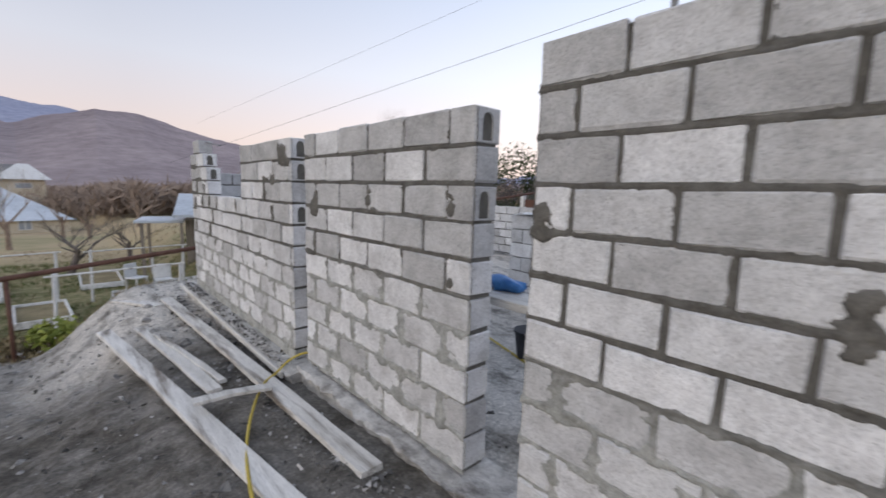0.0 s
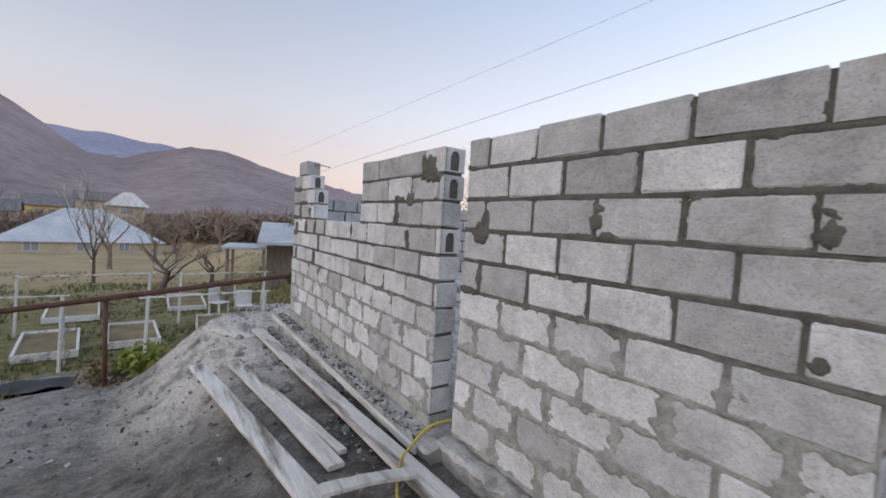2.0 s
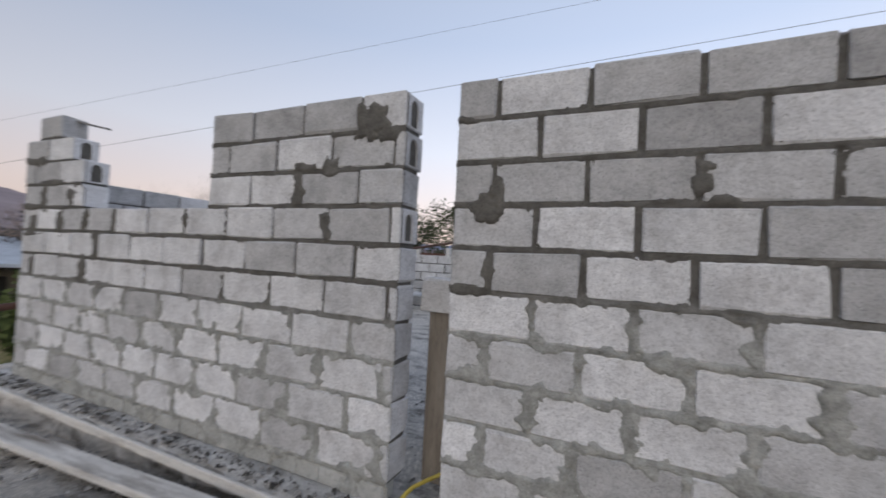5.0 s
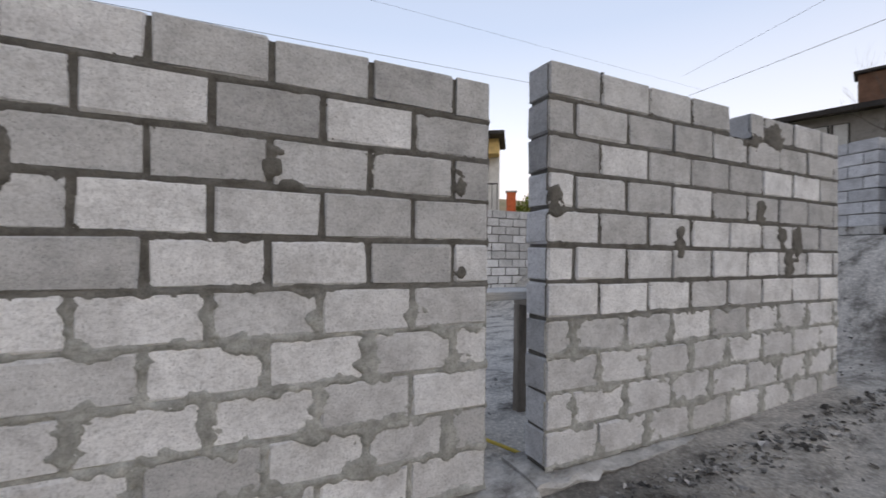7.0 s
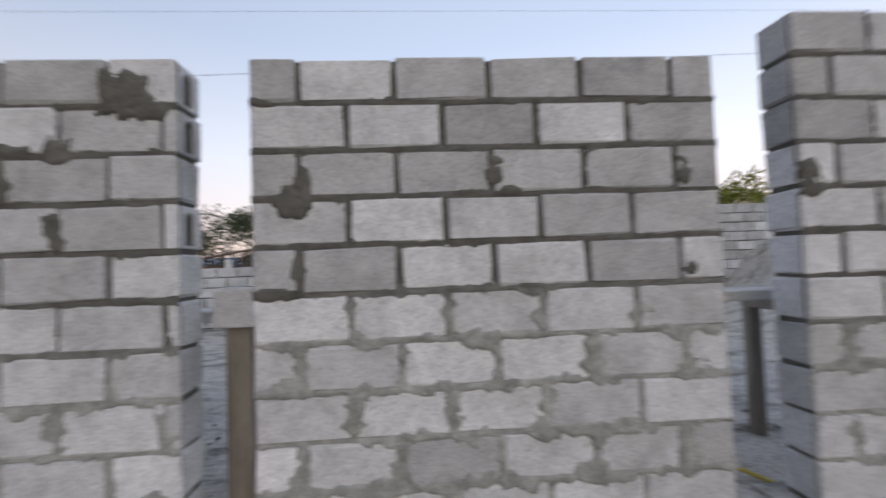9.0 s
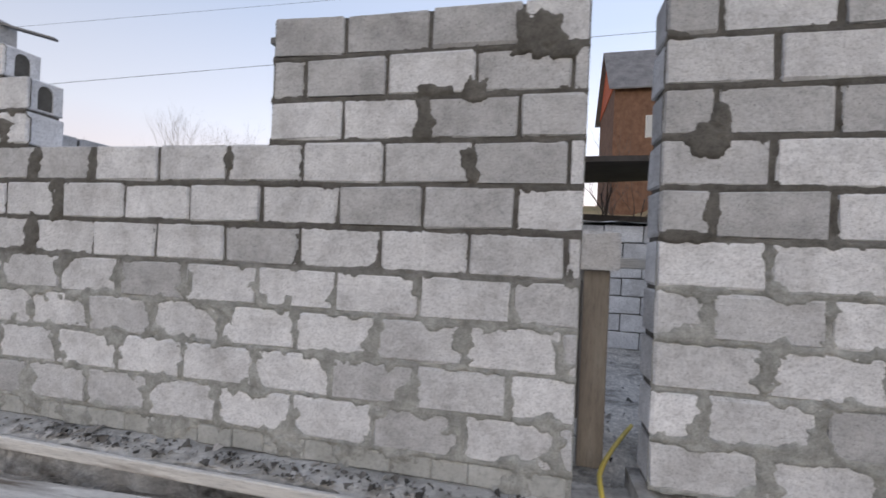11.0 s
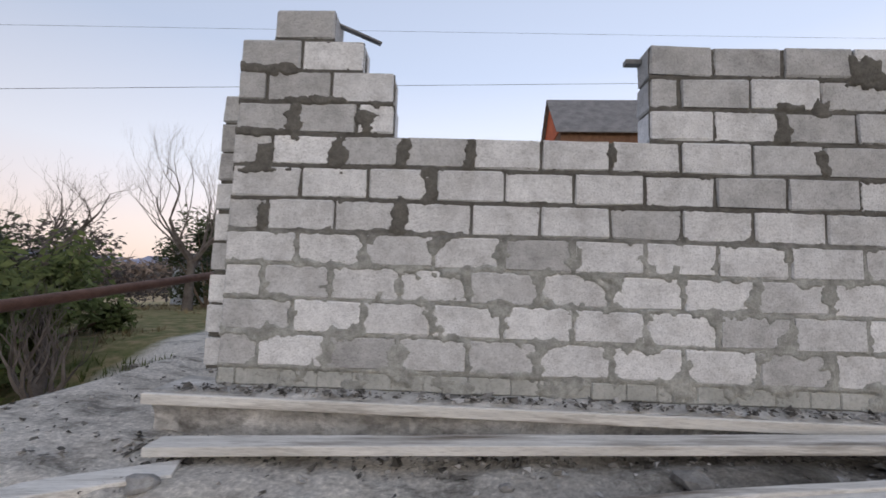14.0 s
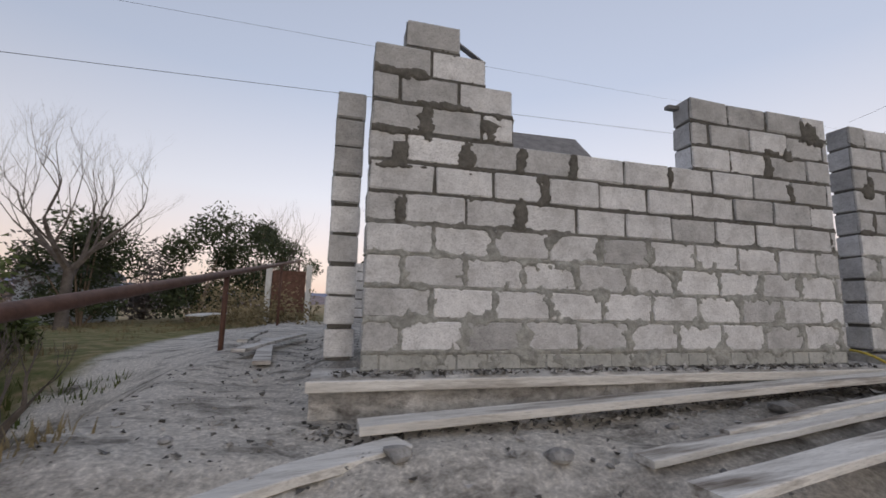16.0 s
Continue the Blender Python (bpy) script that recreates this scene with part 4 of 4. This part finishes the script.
for px, py in ((-0.35, 0.45), (-0.35, 2.4), (0.85, 0.45), (4.6, 0.0), (2.9, 0.0)):
    part("post", boxed((px, py, -0.4), (px + 0.1, py + 0.1, 1.9 if px < 1 else 2.12)), M_POST, t)
part("window", boxed((3.0, 0.84, 0.9), (3.6, 0.868, 1.6), 0.01), M_SHRUB, t, "yellow green lit curtain pane")
part("door", boxed((1.9, 0.84, 0.0), (2.6, 0.866, 1.8), 0.01), M_DARKROOF, t)

# blue hut far behind the fence
house("blue_hut", "small blue metal hut behind the trees", facing(15.6, 17.0, -0.6, -40), 2.2, 2, 1.6, 0.4, M_TIN, M_SLATE, [], M_TIN, 0.15)
board("pale_sheet", (11.2, 11.3, -0.1), (12.0, 10.9, -0.05), 0.5, 0.03, "white sheet lying in the grass", "", 15, M_WHITE)


# ---- garden ----
def bed_frame(x, y, w, d, yaw, label):
    t = thing("garden_bed", label, "garden bed", pose(x, y, gz(x, y) + 0.02, 0, 0, yaw), "garden beds")
    for lo, hi in (((0, 0, 0), (w, 0.05, 0.16)), ((0, d - 0.05, 0), (w, d, 0.16)), ((0, 0.052, 0), (0.05, d - 0.052, 0.16)), ((w - 0.05, 0.052, 0), (w, d - 0.052, 0.16))):
        part("side_board", boxed(lo, hi, 0.006), M_WHITE if random.random() < 0.5 else M_WOOD, t)
    part("soil", boxed((0.052, 0.052, 0.0), (w - 0.052, d - 0.052, 0.1)), M_DRYGRASS, t)
    return t


for bx, by, bw, bd, ya in ((-2.2, 12.2, 1.0, 2.0, 6), (-0.8, 12.6, 1.0, 1.9, 4), (0.9, 13.0, 0.9, 2.0, -4), (2.1, 13.2, 0.9, 2.0, -8), (-3.8, 12.0, 1.0, 2.0, 8), (-2.4, 16.0, 1.2, 2.4, 5), (0.4, 17.0, 1.1, 2.4, 0)):
    bed_frame(bx, by, bw, bd, ya, "low timber framed garden bed with weedy soil")


def trellis(x, y, w, yaw):
    t = thing("trellis", "pale timber trellis posts with a top bar", "trellis", pose(x, y, gz(x, y), 0, 0, yaw), "trellises")
    for k in (0, w):
        part("post", tube(bmesh.new(), [(k, 0, -0.2), (k + 0.05, 0.02, 1.45)], 0.032, 6), M_WHITE, t)
    part("brace", tube(bmesh.new(), [(w, 0.5, -0.1), (w + 0.05, 0.02, 1.3)], 0.025, 6), M_WOOD, t)
    part("bar", tube(bmesh.new(), [(-0.1, 0.01, 1.4), (w + 0.15, 0.01, 1.44)], 0.02, 6), M_WOOD, t)


trellis(-0.1, 11.2, 2.2, 3)
trellis(-4.0, 11.6, 2.6, -3)
trellis(-2.6, 14.5, 2.5, 5)
trellis(0.6, 14.8, 2.2, 2)
bm = bmesh.new()
pts = [(2.6 + 0.5 * math.sin(k * 0.5), 12.6 + k * 0.55) for k in range(9)]
for k, (px, py) in enumerate(pts[:-1]):
    qx, qy = pts[k + 1]
    bm.faces.new([bm.verts.new((a, b, gz(a, b) + 0.03)) for a, b in ((px, py), (px + 0.45, py), (qx + 0.45, qy), (qx, qy))])
tagged(part("garden_path", bm, M_FOUND), "pale trodden garden path", "path", kind="structure")
bm = bmesh.new()
rs = random.Random(5)
g = bmesh.ops.create_grid(bm, x_segments=14, y_segments=8, size=0.5)
for v in bm.verts:
    x0, y0 = -2.3 + v.co.x * 2.4, 10.35 + v.co.y * 1.3
    v.co = Vector((x0, y0, gz(x0, y0) + 0.06 + 0.05 * noise.noise(Vector((x0 * 3, y0 * 3, 1)))))
tagged(part("tarpaulin", bm, M_BLACK, smooth=True), "crumpled black plastic sheet on the slope", "sheet")
for k, (bx, by) in enumerate(((2.1, 14.8), (1.7, 15.6), (2.6, 16.0))):
    t = thing("garden_chair", "white plastic garden chair lying among the beds", "chair", pose(bx, by, gz(bx, by) + 0.02, 0, 0, 40 * k), "garden chairs")
    part("seat", boxed((0, 0, 0.36), (0.45, 0.45, 0.4), 0.015), M_WHITE, t)
    part("backrest", boxed((0, 0.41, 0.4), (0.45, 0.45, 0.82), 0.015), M_WHITE, t)
    for lx in (0.02, 0.39):
        for ly in (0.02, 0.39):
            part("leg", boxed((lx, ly, 0), (lx + 0.04, ly + 0.04, 0.36)), M_WHITE, t)


# ---- pallets and stacks of blocks ----
def block_stack(name, label, m, nx, ny, nz, seed, pallet=True, group=""):
    t = thing(name, label, "block stack", m, group)
    rnd = random.Random(seed)
    z0 = 0.0
    if pallet:
        pal = part("pallet", box(bmesh.new(), (0, 0, 0.1), (nx * 0.4, ny * 0.2, 0.125)), M_WOOD, t)
        for k in range(3):
            part("runner", boxed((0, k * (ny * 0.2 - 0.1) / 2, 0), (nx * 0.4, k * (ny * 0.2 - 0.1) / 2 + 0.1, 0.098)), M_WOOD, pal)
        z0 = 0.127
    me = block_mesh(0.39, 1, False)
    half = block_mesh(0.19, 1, False)
    for k in range(nz):
        off = 0.2 if k % 2 else 0.0
        for j in range(ny):
            cells = [(i * 0.4 + off, 0.4) for i in range(nx if not off else nx - 1)]
            if off:
                cells += [(0, 0.2), (nx * 0.4 - 0.2, 0.2)]
            for x, L in cells:
                if 0 < j < ny - 1 and k < nz - 1 and 0.1 < x < nx * 0.4 - 0.45:
                    continue
                o = new("block", me if L > 0.3 else half)
                o.parent = t
                o.matrix_local = Matrix.Translation((x + L / 2, j * 0.2 + 0.002, z0 + k * 0.191)) @ Matrix.Rotation(radians(90 + rnd.uniform(-0.8, 0.8)), 4, 'Z') @ Matrix.Translation((0, 0, 0))
    core = part("core", boxed((0.03, -0.0 + 0.02, z0), (nx * 0.4 - 0.03, ny * 0.2 - 0.25, z0 + nz * 0.191 - 0.22)), M_MORTAR, t)
    return t


for k, (sx, sy, ya, nx, nz) in enumerate(((4.4, -6.3, -12, 4, 7), (2.62, -5.95, -13, 4, 7), (0.86, -5.6, -14, 4, 7))):
    block_stack("block_pallet", "grey concrete blocks stacked on a wooden pallet", pose(sx, sy, gz(sx + 0.7, sy) + 0.03, 0, 0, ya + 180), nx, 5, nz, 80 + k, True, "block pallets")
block_stack("block_stack", "stack of grey concrete blocks inside the walls", pose(4.75, 3.6, -0.06, 0, 0, -90), 6, 5, 7, 90, False)
block_stack("block_stack", "loose stack of grey concrete blocks", pose(7.2, -0.2, -0.06, 0, 0, -40), 3, 4, 6, 91, False)
bm = bmesh.new()
bmesh.ops.create_grid(bm, x_segments=26, y_segments=40, size=0.5)
for v in bm.verts:
    x0, y0 = v.co.x * 1.02, v.co.y * 2.3
    v.co = Vector((x0, y0, 0.014 + 0.022 * abs(noise.noise(Vector((x0 * 5, y0 * 5, 2)))) + 0.05 * max(0, noise.noise(Vector((x0 * 2.2, y0 * 2.2, 5))) - 0.1)))
ob = tagged(part("sheet", bm, M_WHITE, smooth=True), "crumpled white plastic sheet over a block stack", "sheet")
ob.location = (5.17, 2.4, -0.06 + 7 * 0.191)
for k, (bx, by, ya) in enumerate(((8.68, 3.3, 86), (8.7, 2.75, 94))):
    ob = new("loose_block", block_mesh(0.39, 2, False))
    ob.matrix_world = pose(bx, by, 1.2, 0, 0, ya - 90)
    tagged(ob, "single grey block set on the low wall", "block", group="loose blocks")

# scaffold plank behind the openings
t = thing("scaffold", "plank on trestles standing behind the block wall", "scaffold", Matrix.Translation((2.3, 0, -0.06)))
part("plank", boxed((-0.14, 0.2, 0.93), (0.14, 4.6, 0.985), 0.006), M_WOOD, t)
for py in (0.6, 3.62):
    part("bearer", boxed((-0.16, py - 0.04, 0.83), (0.42, py + 0.04, 0.928), 0.005), M_POST, t)
    for px in (-0.13, 0.35):
        part("leg", boxed((px, py - 0.04, -0.05), (px + 0.07, py + 0.04, 0.828), 0.005), M_POST, t)
ob = part("timber_prop", box(bmesh.new(), (2.05, 3.59, -0.08), (2.1, 3.71, 0.86), 0.005), M_POST)
tagged(ob, "upright grey timber prop behind the wall opening", "prop")
ob = new("loose_block", block_mesh(0.19, 3, False))
ob.matrix_world = pose(2.0, 3.65, 0.86)
tagged(ob, "half block resting on the timber prop", "block", group="loose blocks")
for k, (a, b) in enumerate((((3.6, 1.85, -0.05), (4.72, 2.2, 1.4)), ((4.25, 2.05, -0.05), (4.72, 2.17, 1.1)))):
    ob = part("stake", tube(bmesh.new(), [a, b], 0.022, 5), M_WOOD)
    tagged(ob, "pale timber stake leaning on the block stack", "stake", "stakes")
bm = bmesh.new()
bmesh.ops.create_uvsphere(bm, u_segments=12, v_segments=8, radius=0.055)
ob = tagged(part("ball", bm, M_ORANGE, smooth=True), "small orange ball on the bare floor", "ball")
ob.location = (4.45, 1.75, 0.0)

bm = bmesh.new()
bmesh.ops.create_icosphere(bm, subdivisions=3, radius=0.1, matrix=Matrix.Diagonal((0.9, 1.4, 0.6, 1)))
for v in bm.verts:
    v.co += v.co.normalized() * 0.05 * noise.noise(v.co * 14)
    v.co.z = max(v.co.z, -0.05)
ob = tagged(part("plastic_bag", bm, M_BLUE, smooth=True), "crumpled blue plastic bag on the scaffold plank", "bag")
ob.location = (2.38, 1.72, 0.962)
t = thing("bucket", "black plastic bucket on the bare floor", "bucket", Matrix.Translation((3.5, 2.3, -0.06)))
part("body", tube(bmesh.new(), [(0, 0, 0), (0, 0, 0.15), (0, 0, 0.3)], [0.11, 0.13, 0.15], 14), M_BLACK, t, smooth=False)
part("rim", tube(bmesh.new(), [(0, 0, 0.285), (0, 0, 0.31)], 0.158, 14), M_BLACK, t)

# open sheds behind
t = thing("open_shelter", "dark open shelter with a sloping sheet roof", "shelter", facing(9.7, 3.5, -0.05, -75))
for px in (0.1, 4.2):
    for py in (0.1, 2.6):
        part("post", boxed((px, py, -0.2), (px + 0.12, py + 0.12, 2.9)), M_POST, t)
bm = bmesh.new()
v = [bm.verts.new(p) for p in ((-0.5, -0.6, 2.9), (5.2, -0.6, 3.3), (5.2, 3.4, 3.5), (-0.5, 3.4, 3.0))]
f = bm.faces.new(v)
r = bmesh.ops.extrude_face_region(bm, geom=[f])
bmesh.ops.translate(bm, vec=(0, 0, 0.12), verts=[e for e in r["geom"] if isinstance(e, bmesh.types.BMVert)])
part("roof", bm, M_DARKROOF, t)
part("back_wall", boxed((0, 2.75, -0.2), (4.4, 2.85, 2.2)), M_DARKROOF, t)
t = thing("log_pile", "dark stacked firewood and boards by the shelter", "wood pile", facing(10.5, 4.6, -0.05, -80))
rl = random.Random(4)
for k in range(5):
    for j in range(9):
        part("log", tube(bmesh.new(), [(j * 0.24 + rl.uniform(-0.02, 0.02), 0, 0.12 + k * 0.21), (j * 0.24, 0.9, 0.12 + k * 0.21)], 0.1, 7), M_BRICK if rl.random() < 0.4 else M_POST, t)
leaf_bush(14.5, 6.0, 1.6, 2.7, 93, "dark_bush", "dark evergreen bush behind the building plot", M_LEAF, 2600, 0.11, z=0, group="dark bushes")
bare_tree(16.5, 5.0, 5.0, 94, "leafless tree behind the building plot", 5, 0.1, 0.7, z=0)
bare_tree(14.0, 1.5, 4.6, 95, "leafless tree behind the building plot", 5, 0.09, 0.7, z=0)


# ---- cables, hose, rebar ----
def cable(name, a, b, sag, r, label, mat, category="cable"):
    a, b = Vector(a), Vector(b)
    bm = bmesh.new()
    tube(bm, [a.lerp(b, k / 24) - Vector((0, 0, sag * 4 * (k / 24) * (1 - k / 24))) for k in range(25)], r, 4)
    return tagged(part(name, bm, mat), label, category)


cable("power_cable", (13.3, -20, 8.3), (4.26, 25, 2.5), 0.05, 0.005, "thin black overhead power cable", M_CABLE)
cable("power_cable", (14.5, -20, 10.2), (5.6, 25, 4.6), 0.05, 0.0035, "thin black overhead power cable", M_CABLE)
cable("power_cable", (12.7, -15.5, 8.4), (-10, -10, 7.2), 0.1, 0.009, "black overhead cable to the grey house", M_CABLE)
cable("power_cable", (12.9, -15.9, 9.6), (-10, -9.5, 9.4), 0.1, 0.006, "thin overhead cable to the grey house", M_CABLE)

bm = bmesh.new()
hose = [(2.6, 3.3, 0.0), (1.95, 3.62, 0.0), (1.7, 3.66, 0.01)] + [(hx, hy, gz(hx, hy) + up) for hx, hy, up in ((1.52, 3.62, 0.08), (1.38, 3.5, 0.1), (1.2, 3.2, 0.06), (1.02, 2.8, 0.02), (0.9, 2.4, 0.06), (0.8, 1.9, 0.05), (0.72, 1.2, 0.02))]
pts = []
for i in range(len(hose) - 1):
    for k in range(4):
        pts.append(Vector(hose[i]).lerp(Vector(hose[i + 1]), k / 4))
pts = [sum(pts[max(0, i - 2):i + 3], Vector()) / len(pts[max(0, i - 2):i + 3]) for i in range(len(pts))]
tagged(part("hose", tube(bm, pts, 0.011, 7), M_HOSE, smooth=True), "thin yellow hose trailing over the soil", "hose")
tagged(part("hose", tube(bmesh.new(), [(2.05, 1.05, -0.03), (2.7, 1.3, -0.03), (3.2, 1.75, -0.03), (3.6, 2.9, -0.03)], 0.011, 6), M_HOSE), "thin yellow hose on the bare floor", "hose")
ob = part("steel_strip", boxed((0, -0.02, 0), (0.3, 0.02, 0.012)), M_STEEL)
ob.matrix_world = pose(1.86, 7.17, 2.17, 0, 10, -65)
tagged(ob, "steel strip sticking out under the top block", "steel strip")
ob = part("steel_strip", boxed((0, -0.02, 0), (0.12, 0.03, 0.03)), M_STEEL)
ob.matrix_world = pose(1.9, 5.2, 1.95, 0, 0, 90)
tagged(ob, "steel angle sticking out of the window jamb", "steel strip")
ob = part("anchor_bolt", tube(bmesh.new(), [(1.86, 0.62, 2.18), (1.86, 0.62, 2.26)], 0.012, 6), M_STEEL)
tagged(ob, "steel anchor bolt in the top of the wall", "bolt")
t = thing("vent_pipe", "pale capped vent pipe on a far roof", "pipe", Matrix.Translation((12.2, 3.4, 0)))
part("pipe", tube(bmesh.new(), [(0, 0, -0.1), (0, 0, 4.4)], 0.09, 8), M_WHITE, t)
part("cap", tube(bmesh.new(), [(0, 0, 4.42), (0, 0, 4.6)], [0.16, 0.1], 8), M_WHITE, t)


# ---- boards beyond the corner, rubble ----
for k, (a, b, w) in enumerate((((3.4, 8.5), (5.6, 8.75), 0.16), ((3.9, 8.8), (6.4, 8.35), 0.14), ((4.6, 8.9), (6.2, 8.9), 0.12))):
    board("board", (*a, gz(*a) + 0.04 + k * 0.03), (*b, gz(*b) + 0.05 + k * 0.03), w, 0.035, "pale board in a loose heap by the fence", "boards", 30 + k)
ob = board("chipped_board", (0.98, 8.05, -0.46), (1.22, 7.5, -0.42), 0.12, 0.03, "short board propped under a longer one", "boards", 36)
t = thing("gate", "rusty steel gate between white posts", "gate", Matrix.Translation((13.2, 8.6, 0.0)))
for gy in (0, 1.2):
    part("post", boxed((0, gy, -0.3), (0.16, gy + 0.16, 1.5), 0.01), M_WHITE, t)
part("leaf", boxed((0.05, 0.18, 0.0), (0.1, 1.18, 1.3), 0.01), M_RUST, t)


def rubble():
    """Clods and chips over the soil: many countless pieces as one."""
    rnd = random.Random(77)
    bm = bmesh.new()
    spots = [(rnd.uniform(-1.6, 1.6), rnd.uniform(-2.5, 9.0)) for _ in range(2600)]
    spots += [(rnd.gauss(1.45, 0.1), rnd.uniform(-2.2, 8.0)) for _ in range(2600)]
    spots += [(rnd.uniform(1.6, 1.74), rnd.uniform(3.7, 7.9)) for _ in range(600)]
    spots += [(rnd.uniform(1.9, 3.6), rnd.uniform(-0.5, 7.5)) for _ in range(500)]
    spots += [(rnd.uniform(0.5, 6.5), rnd.uniform(7.6, 9.1)) for _ in range(500)]
    spots += [(rnd.uniform(0, 5), rnd.uniform(-4.6, -2.3)) for _ in range(600)]
    for x, y in spots:
        if (1.75 < x < 1.95 or (x > 1.56 and not 3.65 < y < 7.9)) and x < 1.95 and -2.2 < y < 8.0:
            continue
        s = 0.006 + 0.022 * rnd.random() ** 2.5 + (0.022 if rnd.random() < 0.02 else 0)
        p = Vector((x, y, gz(x, y) + s * 0.25))
        if x > 1.595:
            p.z = max(p.z, -0.098 if 3.5 < y < 8 else p.z)
        q = [bm.verts.new(p + Vector((rnd.uniform(-1, 1), rnd.uniform(-1, 1), rnd.uniform(-0.3, 0.8))).normalized() * s * rnd.uniform(0.7, 1.3)) for _ in range(6)]
        bmesh_hull(bm, q)
    return tagged(part("rubble", bm, M_CHIP), "scattered clods and grey concrete chips", "rubble", kind="stuff")


def bmesh_hull(bm, q):
    for a, b, c in ((0, 1, 2), (0, 2, 3), (0, 3, 1), (4, 2, 1), (4, 3, 2), (4, 1, 3), (5, 1, 2), (5, 2, 3)):
        bm.faces.new((q[a], q[b], q[c]))


def chip_material():
    m, n, l, b = material("chips", 0.95)
    g = n.new("ShaderNodeNewGeometry")
    col = ramp(n, l, g.outputs["Random Per Island"], [(0.0, (0.06, 0.057, 0.053)), (0.5, (0.17, 0.163, 0.153)), (0.8, (0.36, 0.35, 0.335)), (1.0, (0.62, 0.6, 0.58))])
    col = mix(n, l, 0.5, col, ramp(n, l, noise_tex(n, l, world_coords(n, l), 120, 3), [(0.3, (0.6, 0.6, 0.6)), (0.7, (1.1, 1.1, 1.1))]), 'MULTIPLY')
    l.new(col, b.inputs["Base Color"])
    return m


M_CHIP = chip_material()
rubble()


def stone(x, y, s, seed, up=0.0):
    rnd = random.Random(seed)
    bm = bmesh.new()
    bmesh.ops.create_icosphere(bm, subdivisions=2, radius=s)
    for v in bm.verts:
        v.co = v.co * (1 + 0.5 * noise.noise(v.co * (2.2 / s) * 0.5 + Vector((seed, 0, 0))))
        v.co.z *= 0.6
    ob = part("stone", bm, M_STONE)
    ob.matrix_world = pose(x, y, gz(x, y) + s * 0.3 + up, 0, 0, rnd.uniform(0, 360))
    return tagged(ob, "pale broken lump of concrete on the soil", "stone", "stones")


stone(1.12, 5.35, 0.08, 1)
stone(1.05, 7.6, 0.06, 2)
stone(0.95, 6.9, 0.06, 3)
rq = random.Random(31)
for k in range(30):
    stone(rq.uniform(-0.9, 1.35), rq.uniform(1.5, 8.6), rq.uniform(0.014, 0.032), 10 + k)


def tufts(name, label, mat, count, area, h, seed):
    """Countless blades and weeds over the garden and the slope."""
    rnd = random.Random(seed)
    bm = bmesh.new()
    for i in range(count):
        x, y = rnd.uniform(area[0], area[1]), area[2] + (area[3] - area[2]) * rnd.random() ** 1.6
        if noise.noise(Vector((x * 0.6, y * 0.6, seed))) < -0.1:
            continue
        g = gz(x, y)
        for k in range(5):
            a = rnd.uniform(0, 6.283)
            d = Vector((math.cos(a), math.sin(a), 0))
            s = h * rnd.uniform(0.4, 1.2) * (1 + 0.02 * max(0, y - 10))
            p = Vector((x, y, g - 0.02)) + d * rnd.uniform(0, 0.08)
            q = d.cross(Vector((0, 0, 1))) * s * 0.09
            bm.faces.new([bm.verts.new(u) for u in (p - q, p + q, p + d * s * rnd.uniform(0.2, 0.7) + Vector((0, 0, s)))])
    return tagged(part(name, bm, mat), label, "grass", kind="stuff")


tufts("garden_weeds", "low green weeds between the garden beds", M_WEED, 5200, (-7, 5, 9.9, 26), 0.13, 3)
tufts("dry_grass", "dry straw coloured grass and weeds", M_DRYGRASS, 6500, (-9, 16, 11.5, 34), 0.11, 5)
tufts("slope_weeds", "sparse dry weeds along the fence", M_DRYGRASS, 260, (-2.5, 1.5, 8.9, 9.8), 0.1, 7)
